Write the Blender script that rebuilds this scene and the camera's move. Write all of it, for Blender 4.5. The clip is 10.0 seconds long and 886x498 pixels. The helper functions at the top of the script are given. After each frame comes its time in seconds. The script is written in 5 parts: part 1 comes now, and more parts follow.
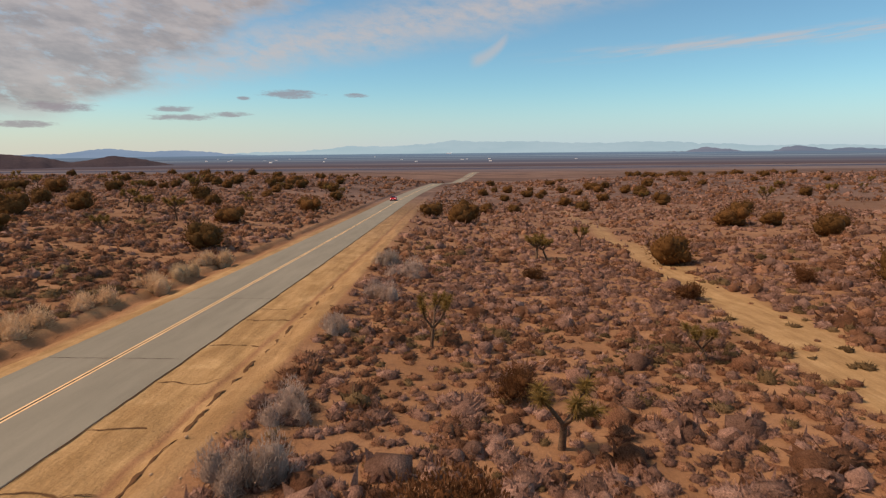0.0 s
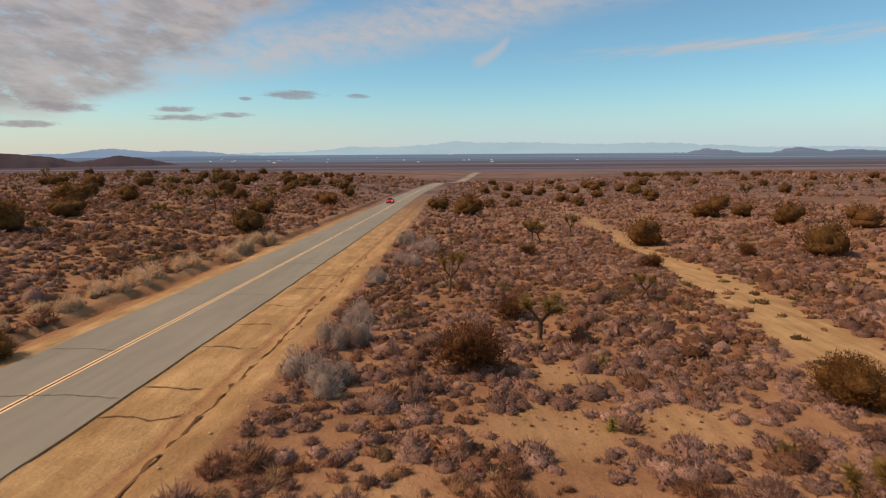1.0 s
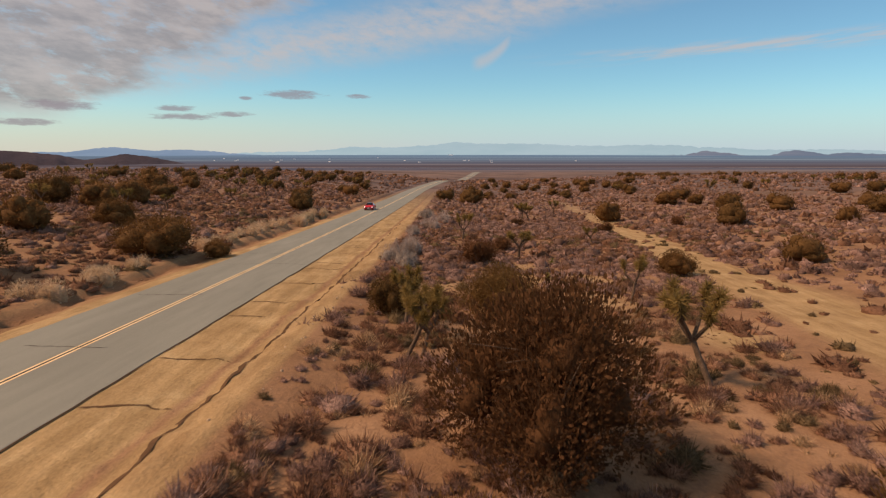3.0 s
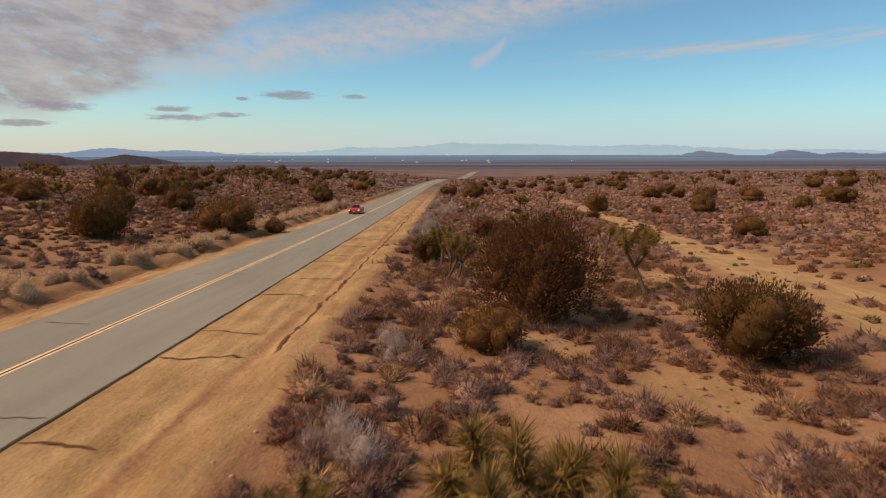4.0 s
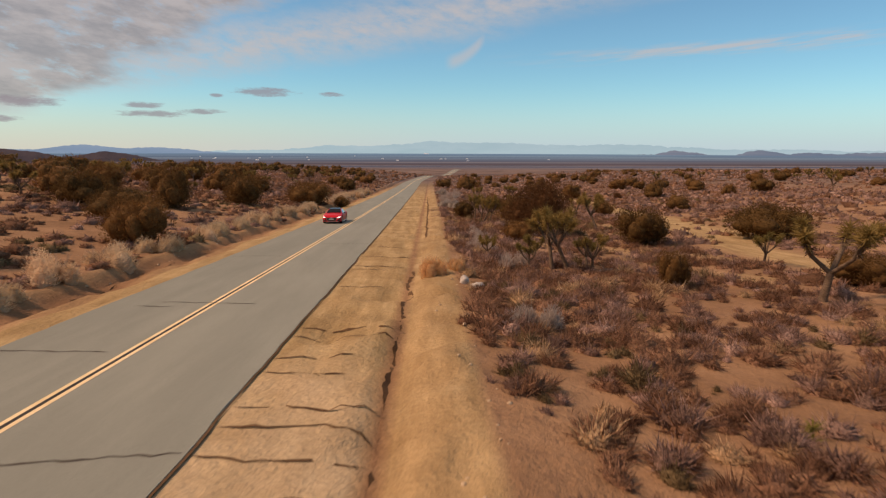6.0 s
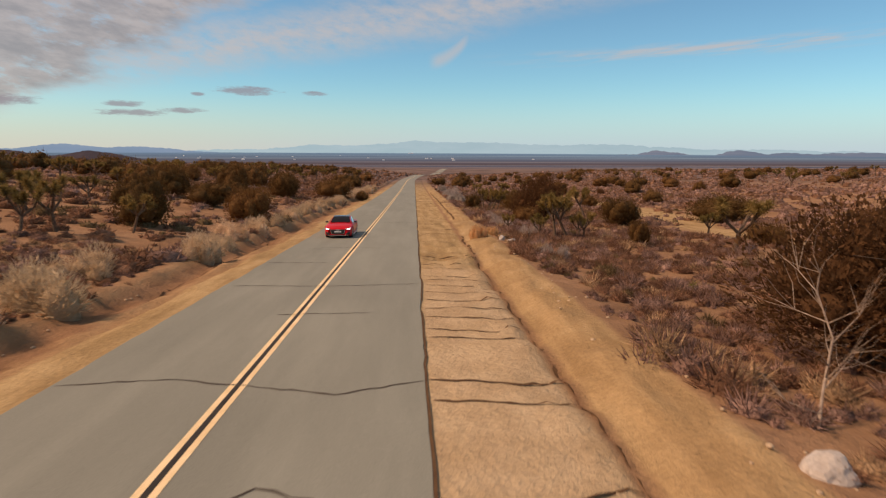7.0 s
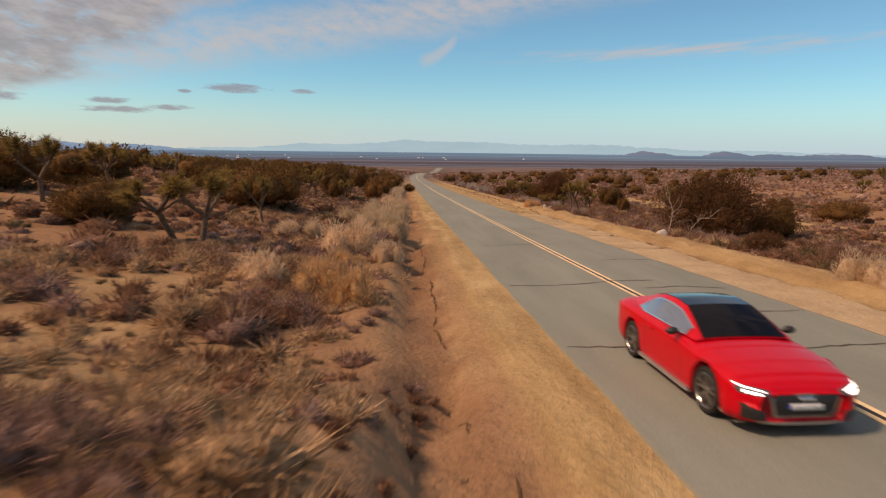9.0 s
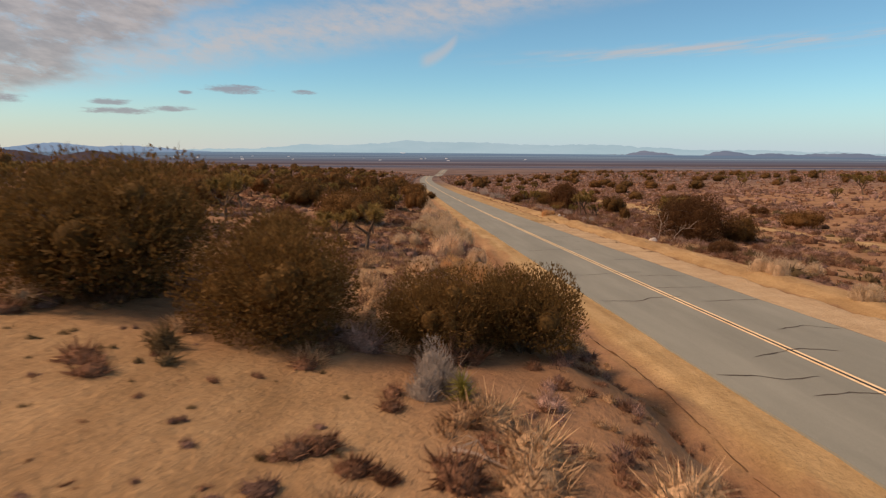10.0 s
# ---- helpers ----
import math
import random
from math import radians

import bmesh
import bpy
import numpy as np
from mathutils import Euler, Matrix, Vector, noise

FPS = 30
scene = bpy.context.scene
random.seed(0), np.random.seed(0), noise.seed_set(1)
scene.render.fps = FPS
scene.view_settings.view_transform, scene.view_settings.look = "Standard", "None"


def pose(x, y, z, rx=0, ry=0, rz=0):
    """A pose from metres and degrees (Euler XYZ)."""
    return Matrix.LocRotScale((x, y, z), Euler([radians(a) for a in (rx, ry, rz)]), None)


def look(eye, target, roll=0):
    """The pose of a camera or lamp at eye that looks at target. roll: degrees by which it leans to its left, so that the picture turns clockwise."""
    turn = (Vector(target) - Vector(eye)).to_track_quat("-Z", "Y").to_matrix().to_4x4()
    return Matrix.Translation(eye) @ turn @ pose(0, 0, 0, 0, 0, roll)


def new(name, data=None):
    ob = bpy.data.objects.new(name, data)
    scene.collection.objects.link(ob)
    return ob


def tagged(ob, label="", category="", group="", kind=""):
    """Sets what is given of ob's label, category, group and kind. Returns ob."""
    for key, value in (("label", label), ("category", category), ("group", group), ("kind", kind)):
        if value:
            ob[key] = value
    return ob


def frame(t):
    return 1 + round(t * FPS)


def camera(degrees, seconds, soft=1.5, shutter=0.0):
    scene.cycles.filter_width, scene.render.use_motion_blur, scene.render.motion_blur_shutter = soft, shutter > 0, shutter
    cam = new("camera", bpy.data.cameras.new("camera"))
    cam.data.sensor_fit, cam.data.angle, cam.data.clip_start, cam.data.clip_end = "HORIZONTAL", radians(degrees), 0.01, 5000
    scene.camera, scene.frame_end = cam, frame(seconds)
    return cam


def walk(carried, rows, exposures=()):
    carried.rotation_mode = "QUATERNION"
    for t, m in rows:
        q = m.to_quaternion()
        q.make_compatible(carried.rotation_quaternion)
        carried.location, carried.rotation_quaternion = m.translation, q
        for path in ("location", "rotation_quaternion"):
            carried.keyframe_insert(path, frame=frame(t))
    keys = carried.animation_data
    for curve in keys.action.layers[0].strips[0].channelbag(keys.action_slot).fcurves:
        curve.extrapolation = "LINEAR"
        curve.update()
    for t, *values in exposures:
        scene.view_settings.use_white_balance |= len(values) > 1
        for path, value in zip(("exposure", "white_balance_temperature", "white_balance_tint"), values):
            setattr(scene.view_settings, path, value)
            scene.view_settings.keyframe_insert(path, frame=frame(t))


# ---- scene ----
cam = camera(74.18, 10.0, soft=1.2, shutter=0.16)
PATH = [
    (0, pose(17.57, 17.77, 8.61, 80.38, 0.56, 1.08)),
    (0.5, pose(17.20, 12.03, 8.36, 80.43, 0.50, 1.17)),
    (1, pose(16.72, 5.42, 8.29, 80.46, 0.42, 1.24)),
    (1.5, pose(16.30, -0.39, 7.93, 80.69, 0.44, 1.25)),
    (2, pose(16.09, -6.71, 7.84, 80.67, 0.27, 1.44)),
    (2.5, pose(15.80, -12.59, 7.87, 80.53, 0.10, 1.41)),
    (4, pose(13.68, -31.04, 7.23, 80.57, 0.12, 0.92)),
    (4.5, pose(12.44, -37.30, 7.22, 80.52, -0.14, 1.30)),
    (5, pose(11.23, -43.74, 7.07, 80.58, -0.18, 0.85)),
    (5.5, pose(9.66, -50.31, 7.01, 80.49, -0.18, -0.19)),
    (7, pose(3.53, -70.28, 7.23, 80.40, -0.26, -2.78)),
    (7.5, pose(1.10, -76.87, 7.35, 80.38, -0.38, -3.14)),
    (8, pose(-1.57, -84.04, 7.24, 80.41, -0.65, -3.38)),
    (8.5, pose(-4.34, -91.09, 7.31, 80.33, -0.50, -3.87)),
    (9, pose(-6.95, -98.46, 7.84, 80.33, -0.64, -3.86)),
    (9.5, pose(-9.58, -105.07, 8.78, 80.45, -0.52, -3.98)),
    (10, pose(-12.10, -111.65, 10.40, 80.34, -0.39, -3.77)),
]
walk(cam, PATH, exposures=[(0, 0.06, 7900, 30), (10, 0.06, 7900, 30)])

# ---- light ----
SUN_AZ, SUN_EL = -98.0, 48.0  # degrees from the road's direction, and up


def sun_and_sky():
    d = Vector((math.sin(radians(SUN_AZ)) * math.cos(radians(SUN_EL)), math.cos(radians(SUN_AZ)) * math.cos(radians(SUN_EL)), math.sin(radians(SUN_EL))))
    lamp = bpy.data.lights.new("sun", "SUN")
    lamp.energy, lamp.angle, lamp.color = 3.4, radians(8), (1.0, 0.81, 0.60)
    ob = new("sun", lamp)
    ob.matrix_world = look((0, 0, 60), Vector((0, 0, 60)) - d)
    world = bpy.data.worlds.new("sky")
    scene.world = world
    world.use_nodes = True
    nt = world.node_tree
    nt.nodes.clear()
    N, K = nt.nodes.new, nt.links.new

    def val(x, sock):
        if isinstance(x, (int, float)):
            sock.default_value = x
        else:
            K(x, sock)

    def m(op, a, b=0.0, c=0.0, clamp=False):
        n = N("ShaderNodeMath")
        n.operation, n.use_clamp = op, clamp
        for x, sock in zip((a, b, c), n.inputs):
            val(x, sock)
        return n.outputs[0]

    def step(x, lo, hi):
        n = N("ShaderNodeMapRange")
        n.interpolation_type = "SMOOTHSTEP"
        val(x, n.inputs[0])
        n.inputs[1].default_value, n.inputs[2].default_value = lo, hi
        return n.outputs[0]

    def mix(f, a, b):
        n = N("ShaderNodeMix")
        n.data_type = "RGBA"
        val(f, n.inputs[0])
        for x, sock in ((a, n.inputs[6]), (b, n.inputs[7])):
            if isinstance(x, tuple):
                sock.default_value = (*x, 1)
            else:
                K(x, sock)
        return n.outputs[2]

    tc = N("ShaderNodeTexCoord")
    sep = N("ShaderNodeSeparateXYZ")
    K(tc.outputs["Generated"], sep.inputs[0])
    x, y, z = sep.outputs
    az = m("MULTIPLY", m("ARCTAN2", x, y), 57.2958)
    el = m("MULTIPLY", m("ARCSINE", z), 57.2958)

    def nz(sx, sy, detail, rough=0.6, shear=0.0, off=0.0):
        c = N("ShaderNodeCombineXYZ")
        K(m("ADD", m("MULTIPLY", az, sx), m("MULTIPLY_ADD", el, shear, off)), c.inputs[0])
        K(m("MULTIPLY", el, sy), c.inputs[1])
        n = N("ShaderNodeTexNoise")
        n.inputs["Scale"].default_value, n.inputs["Detail"].default_value, n.inputs["Roughness"].default_value = 1, detail, rough
        K(c.outputs[0], n.inputs["Vector"])
        return n.outputs[0]

    sky = N("ShaderNodeTexSky")
    sky.sky_type, sky.sun_disc = "NISHITA", False
    sky.sun_elevation, sky.sun_rotation = radians(SUN_EL), radians(SUN_AZ)
    sky.altitude, sky.air_density, sky.dust_density, sky.ozone_density = 900, 1.0, 0.6, 1.5
    tint = N("ShaderNodeMix")
    tint.data_type, tint.blend_type = "RGBA", "MULTIPLY"
    tint.inputs[0].default_value = 1
    K(sky.outputs[0], tint.inputs[6])
    tint.inputs[7].default_value = (SKY_TINT[0], SKY_TINT[1], SKY_TINT[2], 1)
    col = tint.outputs[2]
    # pale haze along the horizon, warmer towards the sun
    haze = m("MULTIPLY", m("POWER", m("SUBTRACT", 1.0, step(el, -1.0, 7.5)), 1.5), 0.9)
    warm = m("SUBTRACT", 1.0, step(az, -38.0, 14.0))
    col = mix(haze, col, mix(warm, (4.0, 6.0, 7.3), (5.3, 6.1, 5.7)))
    big, fine = nz(0.10, 0.30, 7, 0.62, 0.10), nz(0.42, 0.9, 9, 0.65, 0.25, 5.0)
    wob = m("MULTIPLY", m("SUBTRACT", big, 0.5), 7.0)
    # the cloud bank
    edge = m("SUBTRACT", m("ADD", el, wob), m("MULTIPLY_ADD", az, 0.55, 20.6))
    bank = m("MULTIPLY", step(edge, -0.9, 2.4), step(fine, 0.12, 0.50))
    bank = m("MULTIPLY", bank, step(el, 1.5, 4.5))
    # the thinner streak beside it, and faint streaks further round
    streak = m("ABSOLUTE", m("SUBTRACT", m("ADD", el, m("MULTIPLY", wob, 0.35)), m("MULTIPLY_ADD", az, 0.175, 12.0)))
    s1 = m("MULTIPLY", m("MULTIPLY", m("SUBTRACT", 1.0, step(streak, 0.0, 3.6)), step(fine, 0.12, 0.70)), 0.9)
    thin = nz(0.16, 1.1, 6, 0.6, -0.9, 11.0)
    low = m("ABSOLUTE", m("SUBTRACT", el, m("MULTIPLY_ADD", az, 0.02, 8.1)))
    s2 = m("MULTIPLY", m("MULTIPLY", m("SUBTRACT", 1.0, step(low, 0.1, 1.0)), step(thin, 0.42, 0.66)), m("MULTIPLY", step(az, 3.0, 24.0), 0.8))
    hook = m("ABSOLUTE", m("SUBTRACT", el, m("MULTIPLY_ADD", m("POWER", m("MAXIMUM", m("SUBTRACT", az, 1.4), 0.0), 2.0), 0.16, 8.1)))
    s3 = m("MULTIPLY", m("MULTIPLY", m("SUBTRACT", 1.0, step(hook, 0.05, 0.95)), m("MULTIPLY", step(az, 1.2, 2.4), m("SUBTRACT", 1.0, step(az, 4.4, 5.6)))), 0.6)
    up = m("MULTIPLY", step(el, 12.0, 22.0), step(big, 0.42, 0.62))
    cover = m("MAXIMUM", m("MAXIMUM", bank, m("MAXIMUM", s1, s3)), m("MAXIMUM", s2, m("MULTIPLY", up, 0.7)))
    shade = mix(step(nz(0.22, 0.55, 8, 0.62, 0.2, 2.0), 0.34, 0.66), (2.6, 2.85, 3.0), (4.0, 4.3, 4.35))
    shade = mix(bank, (4.5, 5.0, 5.15), shade)
    col = mix(m("MULTIPLY", cover, 0.88), col, shade)
    # small flat lens clouds low over the hills
    lens = 0.0
    for a, e, w, h in ((-15.2, 5.16, 2.7, 0.42), (-33.6, 3.7, 2.6, 0.45), (-24.7, 3.0, 2.6, 0.3), (-20.7, 3.3, 1.9, 0.26), (-36.2, 2.3, 2.4, 0.3), (-25.1, 3.7, 1.6, 0.3), (-19.3, 4.75, 0.6, 0.2), (-9.2, 5.1, 1.3, 0.2)):
        da = m("MULTIPLY", m("SUBTRACT", az, a), 1 / w)
        de = m("MULTIPLY", m("SUBTRACT", el, e), 1 / h)
        r = m("ADD", m("MULTIPLY", da, da), m("MULTIPLY", de, de))
        r = m("ADD", r, m("MULTIPLY", m("SUBTRACT", nz(0.9, 3.4, 6, 0.65, 0.0, 3.0), 0.5), 3.2))
        lens = m("MAXIMUM", lens, m("SUBTRACT", 1.0, step(r, 0.0, 1.3)))
    col = mix(m("MULTIPLY", lens, 0.72), col, (2.3, 2.35, 2.9))
    bg, out = N("ShaderNodeBackground"), N("ShaderNodeOutputWorld")
    K(col, bg.inputs[0])
    bg.inputs[1].default_value = 0.1
    K(bg.outputs[0], out.inputs[0])


SKY_TINT = (0.57, 1.185, 1.27)
sun_and_sky()


# ---- materials ----
def material(name, rough=0.8, metal=0.0, spec=0.3):
    mat = bpy.data.materials.new(name)
    mat.use_nodes = True
    b = mat.node_tree.nodes["Principled BSDF"]
    b.inputs["Roughness"].default_value, b.inputs["Metallic"].default_value = rough, metal
    b.inputs["Specular IOR Level"].default_value = spec
    return mat, mat.node_tree, b


def noise_at(nt, scale, detail=4, rough=0.6, space="Object", stretch=(1, 1, 1)):
    tc, mp, n = nt.nodes.new("ShaderNodeTexCoord"), nt.nodes.new("ShaderNodeMapping"), nt.nodes.new("ShaderNodeTexNoise")
    mp.inputs["Scale"].default_value = stretch
    nt.links.new(tc.outputs[space], mp.inputs[0])
    nt.links.new(mp.outputs[0], n.inputs["Vector"])
    n.inputs["Scale"].default_value, n.inputs["Detail"].default_value, n.inputs["Roughness"].default_value = scale, detail, rough
    return n.outputs[0]


def ramp(nt, fac, stops):
    r = nt.nodes.new("ShaderNodeValToRGB")
    while len(r.color_ramp.elements) < len(stops):
        r.color_ramp.elements.new(0.5)
    for e, (p, c) in zip(r.color_ramp.elements, stops):
        e.position, e.color = p, (*c, 1)
    nt.links.new(fac, r.inputs[0])
    return r.outputs[0]


def blend(nt, fac, a, b, mode="MIX"):
    n = nt.nodes.new("ShaderNodeMix")
    n.data_type, n.blend_type = "RGBA", mode
    for v, sock in ((fac, n.inputs[0]), (a, n.inputs[6]), (b, n.inputs[7])):
        if isinstance(v, tuple):
            sock.default_value = (*v, 1)
        elif isinstance(v, (int, float)):
            sock.default_value = v
        else:
            nt.links.new(v, sock)
    return n.outputs[2]


def bump(nt, b, height, strength, distance):
    n = nt.nodes.new("ShaderNodeBump")
    n.inputs["Strength"].default_value, n.inputs["Distance"].default_value = strength, distance
    nt.links.new(height, n.inputs["Height"])
    nt.links.new(n.outputs[0], b.inputs["Normal"])


def speckled(name, stops, scale, rough=0.9, fine=None, bump_at=None, metal=0.0, spec=0.2, per_thing=0.0, leafy=0.0, per_piece=0.0):
    """A surface whose colour runs through stops by noise; fine: (scale, amount) of a second, smaller grain."""
    mat, nt, b = material(name, rough, metal, spec)
    col = ramp(nt, noise_at(nt, scale, 5), stops)
    if fine:
        g = ramp(nt, noise_at(nt, fine[0], 3), [(0.3, (1 - fine[1],) * 3), (0.7, (1 + fine[1],) * 3)])
        col = blend(nt, 1.0, col, g, "MULTIPLY")
    if per_thing:
        info = nt.nodes.new("ShaderNodeObjectInfo")
        v = ramp(nt, info.outputs["Random"], [(0.0, (1 - per_thing, 1 - per_thing * 0.8, 1 - per_thing)), (1.0, (1 + per_thing, 1 + per_thing * 0.7, 1 + per_thing * 0.5))])
        col = blend(nt, 1.0, col, v, "MULTIPLY")
    if per_piece:
        geo = nt.nodes.new("ShaderNodeNewGeometry")
        v = ramp(nt, geo.outputs["Random Per Island"], [(0.0, (1 - per_piece,) * 3), (1.0, (1 + per_piece, 1 + per_piece * 1.05, 1 + per_piece * 1.15))])
        col = blend(nt, 1.0, col, v, "MULTIPLY")
    nt.links.new(col, b.inputs["Base Color"])
    if bump_at:
        bump(nt, b, noise_at(nt, bump_at[0], 4), bump_at[1], bump_at[2])
    if leafy:
        tr, mx = nt.nodes.new("ShaderNodeBsdfTranslucent"), nt.nodes.new("ShaderNodeMixShader")
        mx.inputs[0].default_value = leafy
        nt.links.new(col, tr.inputs[0])
        nt.links.new(b.outputs[0], mx.inputs[1])
        nt.links.new(tr.outputs[0], mx.inputs[2])
        nt.links.new(mx.outputs[0], nt.nodes["Material Output"].inputs["Surface"])
    return mat


def ground_material():
    mat, nt, b = material("desert_soil", 0.95, 0, 0.1)

    def attr(n):
        a = nt.nodes.new("ShaderNodeAttribute")
        a.attribute_name = n
        return a.outputs["Fac"]

    soil = ramp(nt, noise_at(nt, 0.22, 7, 0.65), [(0.30, (0.215, 0.117, 0.062)), (0.5, (0.305, 0.172, 0.094)), (0.72, (0.40, 0.240, 0.138))])
    litter = ramp(nt, noise_at(nt, 1.5, 6, 0.7), [(0.52, (0.0, 0.0, 0.0)), (0.72, (0.8, 0.8, 0.8))])
    soil = blend(nt, litter, soil, (0.19, 0.105, 0.066))
    sand = ramp(nt, noise_at(nt, 0.5, 7, 0.6), [(0.3, (0.35, 0.235, 0.115)), (0.55, (0.44, 0.305, 0.155)), (0.75, (0.52, 0.38, 0.205))])
    tracks = ramp(nt, noise_at(nt, 1.6, 5, 0.6, stretch=(1, 0.12, 1)), [(0.4, (0.80, 0.77, 0.73)), (0.6, (1.06, 1.05, 1.04))])
    sand = blend(nt, 1.0, sand, tracks, "MULTIPLY")
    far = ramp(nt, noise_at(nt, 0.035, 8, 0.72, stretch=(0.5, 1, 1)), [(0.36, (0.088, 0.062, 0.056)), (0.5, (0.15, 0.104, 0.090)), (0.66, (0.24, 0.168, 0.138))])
    # blue of distant haze is put into the far plain's soil colour
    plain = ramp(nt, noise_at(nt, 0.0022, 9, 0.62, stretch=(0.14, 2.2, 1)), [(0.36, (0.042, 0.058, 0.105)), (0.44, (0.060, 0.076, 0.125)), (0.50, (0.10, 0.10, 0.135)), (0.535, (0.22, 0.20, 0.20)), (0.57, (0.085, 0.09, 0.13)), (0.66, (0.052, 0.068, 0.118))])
    col = blend(nt, attr("sand"), soil, sand)
    col = blend(nt, attr("slab"), col, ramp(nt, noise_at(nt, 0.8, 6, 0.65), [(0.3, (0.41, 0.29, 0.175)), (0.7, (0.58, 0.44, 0.29))]))
    col = blend(nt, attr("dark"), col, (0.17, 0.083, 0.042))
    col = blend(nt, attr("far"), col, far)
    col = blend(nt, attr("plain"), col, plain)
    grain = ramp(nt, noise_at(nt, 9.0, 4, 0.7), [(0.25, (0.80, 0.79, 0.78)), (0.75, (1.14, 1.14, 1.14))])
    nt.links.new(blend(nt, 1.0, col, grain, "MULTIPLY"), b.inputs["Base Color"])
    h = nt.nodes.new("ShaderNodeMath")
    h.operation = "ADD"
    nt.links.new(noise_at(nt, 1.4, 6, 0.65), h.inputs[0])
    nt.links.new(noise_at(nt, 6.0, 4, 0.7), h.inputs[1])
    bump(nt, b, h.outputs[0], 0.7, 0.12)
    return mat


def asphalt_material():
    mat, nt, b = material("asphalt", 0.82, 0, 0.35)
    col = ramp(nt, noise_at(nt, 0.35, 6, 0.6, stretch=(1, 0.25, 1)), [(0.3, (0.195, 0.200, 0.165)), (0.7, (0.243, 0.248, 0.205))])
    grit = ramp(nt, noise_at(nt, 45, 3, 0.7), [(0.3, (0.82, 0.82, 0.82)), (0.7, (1.16, 1.16, 1.16))])
    col = blend(nt, 1.0, col, grit, "MULTIPLY")
    stain = ramp(nt, noise_at(nt, 0.9, 5, 0.6, stretch=(1.6, 0.15, 1)), [(0.42, (0.94, 0.94, 0.94)), (0.6, (1.02, 1.02, 1.02))])
    nt.links.new(blend(nt, 1.0, col, stain, "MULTIPLY"), b.inputs["Base Color"])
    bump(nt, b, noise_at(nt, 60, 3), 0.25, 0.01)
    return mat


def plain(name, colour, rough, metal=0.0, spec=0.5, coat=0.0, glow=0.0):
    mat, nt, b = material(name, rough, metal, spec)
    g = ramp(nt, noise_at(nt, 7, 3), [(0.3, tuple(c * 0.94 for c in colour)), (0.7, tuple(min(1, c * 1.05) for c in colour))])
    nt.links.new(g, b.inputs["Base Color"])
    b.inputs["Coat Weight"].default_value, b.inputs["Coat Roughness"].default_value = coat, 0.04
    if glow:
        b.inputs["Emission Color"].default_value, b.inputs["Emission Strength"].default_value = (*colour, 1), glow
    return mat


SOIL, ASPHALT = ground_material(), asphalt_material()
YELLOW = speckled("road_paint_yellow", [(0.3, (0.70, 0.50, 0.26)), (0.7, (0.86, 0.66, 0.40))], 1.2, 0.7, (40, 0.12))
TAR = speckled("black_tar", [(0.3, (0.022, 0.019, 0.017)), (0.7, (0.045, 0.038, 0.033))], 3, 0.7)
SEAL = speckled("faded_crack_seal", [(0.3, (0.05, 0.040, 0.032)), (0.7, (0.085, 0.070, 0.056))], 3, 0.8)
# dark brown with the shade inside earth cracks put into it
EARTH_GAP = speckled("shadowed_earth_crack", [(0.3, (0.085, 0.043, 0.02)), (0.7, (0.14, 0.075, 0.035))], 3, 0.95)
JUNIPER = speckled("juniper_foliage", [(0.3, (0.098, 0.047, 0.016)), (0.5, (0.15, 0.077, 0.026)), (0.7, (0.22, 0.117, 0.043))], 2.2, 0.85, (11, 0.25), per_thing=0.22, leafy=0.35)
RUSSET = speckled("russet_shrub_foliage", [(0.3, (0.095, 0.042, 0.018)), (0.7, (0.18, 0.086, 0.038))], 2.5, 0.9, (11, 0.25), per_thing=0.2, leafy=0.35)
STRAW = speckled("dry_straw_brush", [(0.3, (0.52, 0.37, 0.235)), (0.7, (0.74, 0.57, 0.40))], 1.6, 0.95, (14, 0.15), per_thing=0.16, leafy=0.5)
ASHEN = speckled("ashen_sage", [(0.3, (0.36, 0.285, 0.245)), (0.7, (0.54, 0.45, 0.40))], 1.8, 0.95, (14, 0.15), per_thing=0.16, leafy=0.5)
GOLD = speckled("golden_brush", [(0.3, (0.56, 0.32, 0.145)), (0.7, (0.74, 0.48, 0.26))], 1.8, 0.95, (14, 0.15), per_thing=0.12, leafy=0.5)
SCRUB_MAUVE = speckled("mauve_sage_scrub", [(0.34, (0.19, 0.108, 0.079)), (0.5, (0.295, 0.176, 0.133)), (0.66, (0.44, 0.283, 0.222))], 0.55, 0.95, (17, 0.45), (10, 1.0, 0.10), per_piece=0.38, leafy=0.35)
SCRUB_BROWN = speckled("brown_scrub", [(0.34, (0.16, 0.077, 0.044)), (0.5, (0.255, 0.130, 0.076)), (0.66, (0.37, 0.205, 0.125))], 0.6, 0.95, (17, 0.45), (10, 1.0, 0.10), per_piece=0.38, leafy=0.35)
SCRUB_TAN = speckled("tan_scrub", [(0.34, (0.36, 0.215, 0.115)), (0.66, (0.60, 0.40, 0.23))], 0.8, 0.95, (17, 0.45), (10, 1.0, 0.10), per_piece=0.38, leafy=0.4)
NEAR_JUNIPER = speckled("dusty_juniper_foliage", [(0.3, (0.10, 0.054, 0.017)), (0.5, (0.165, 0.092, 0.030)), (0.7, (0.245, 0.145, 0.055))], 2.2, 0.85, (11, 0.25), per_thing=0.15, leafy=0.4)
SCRUB_OLIVE = speckled("olive_scrub", [(0.34, (0.13, 0.085, 0.04)), (0.66, (0.24, 0.165, 0.085))], 0.6, 0.95, (17, 0.45), (10, 1.0, 0.10), per_piece=0.38, leafy=0.35)
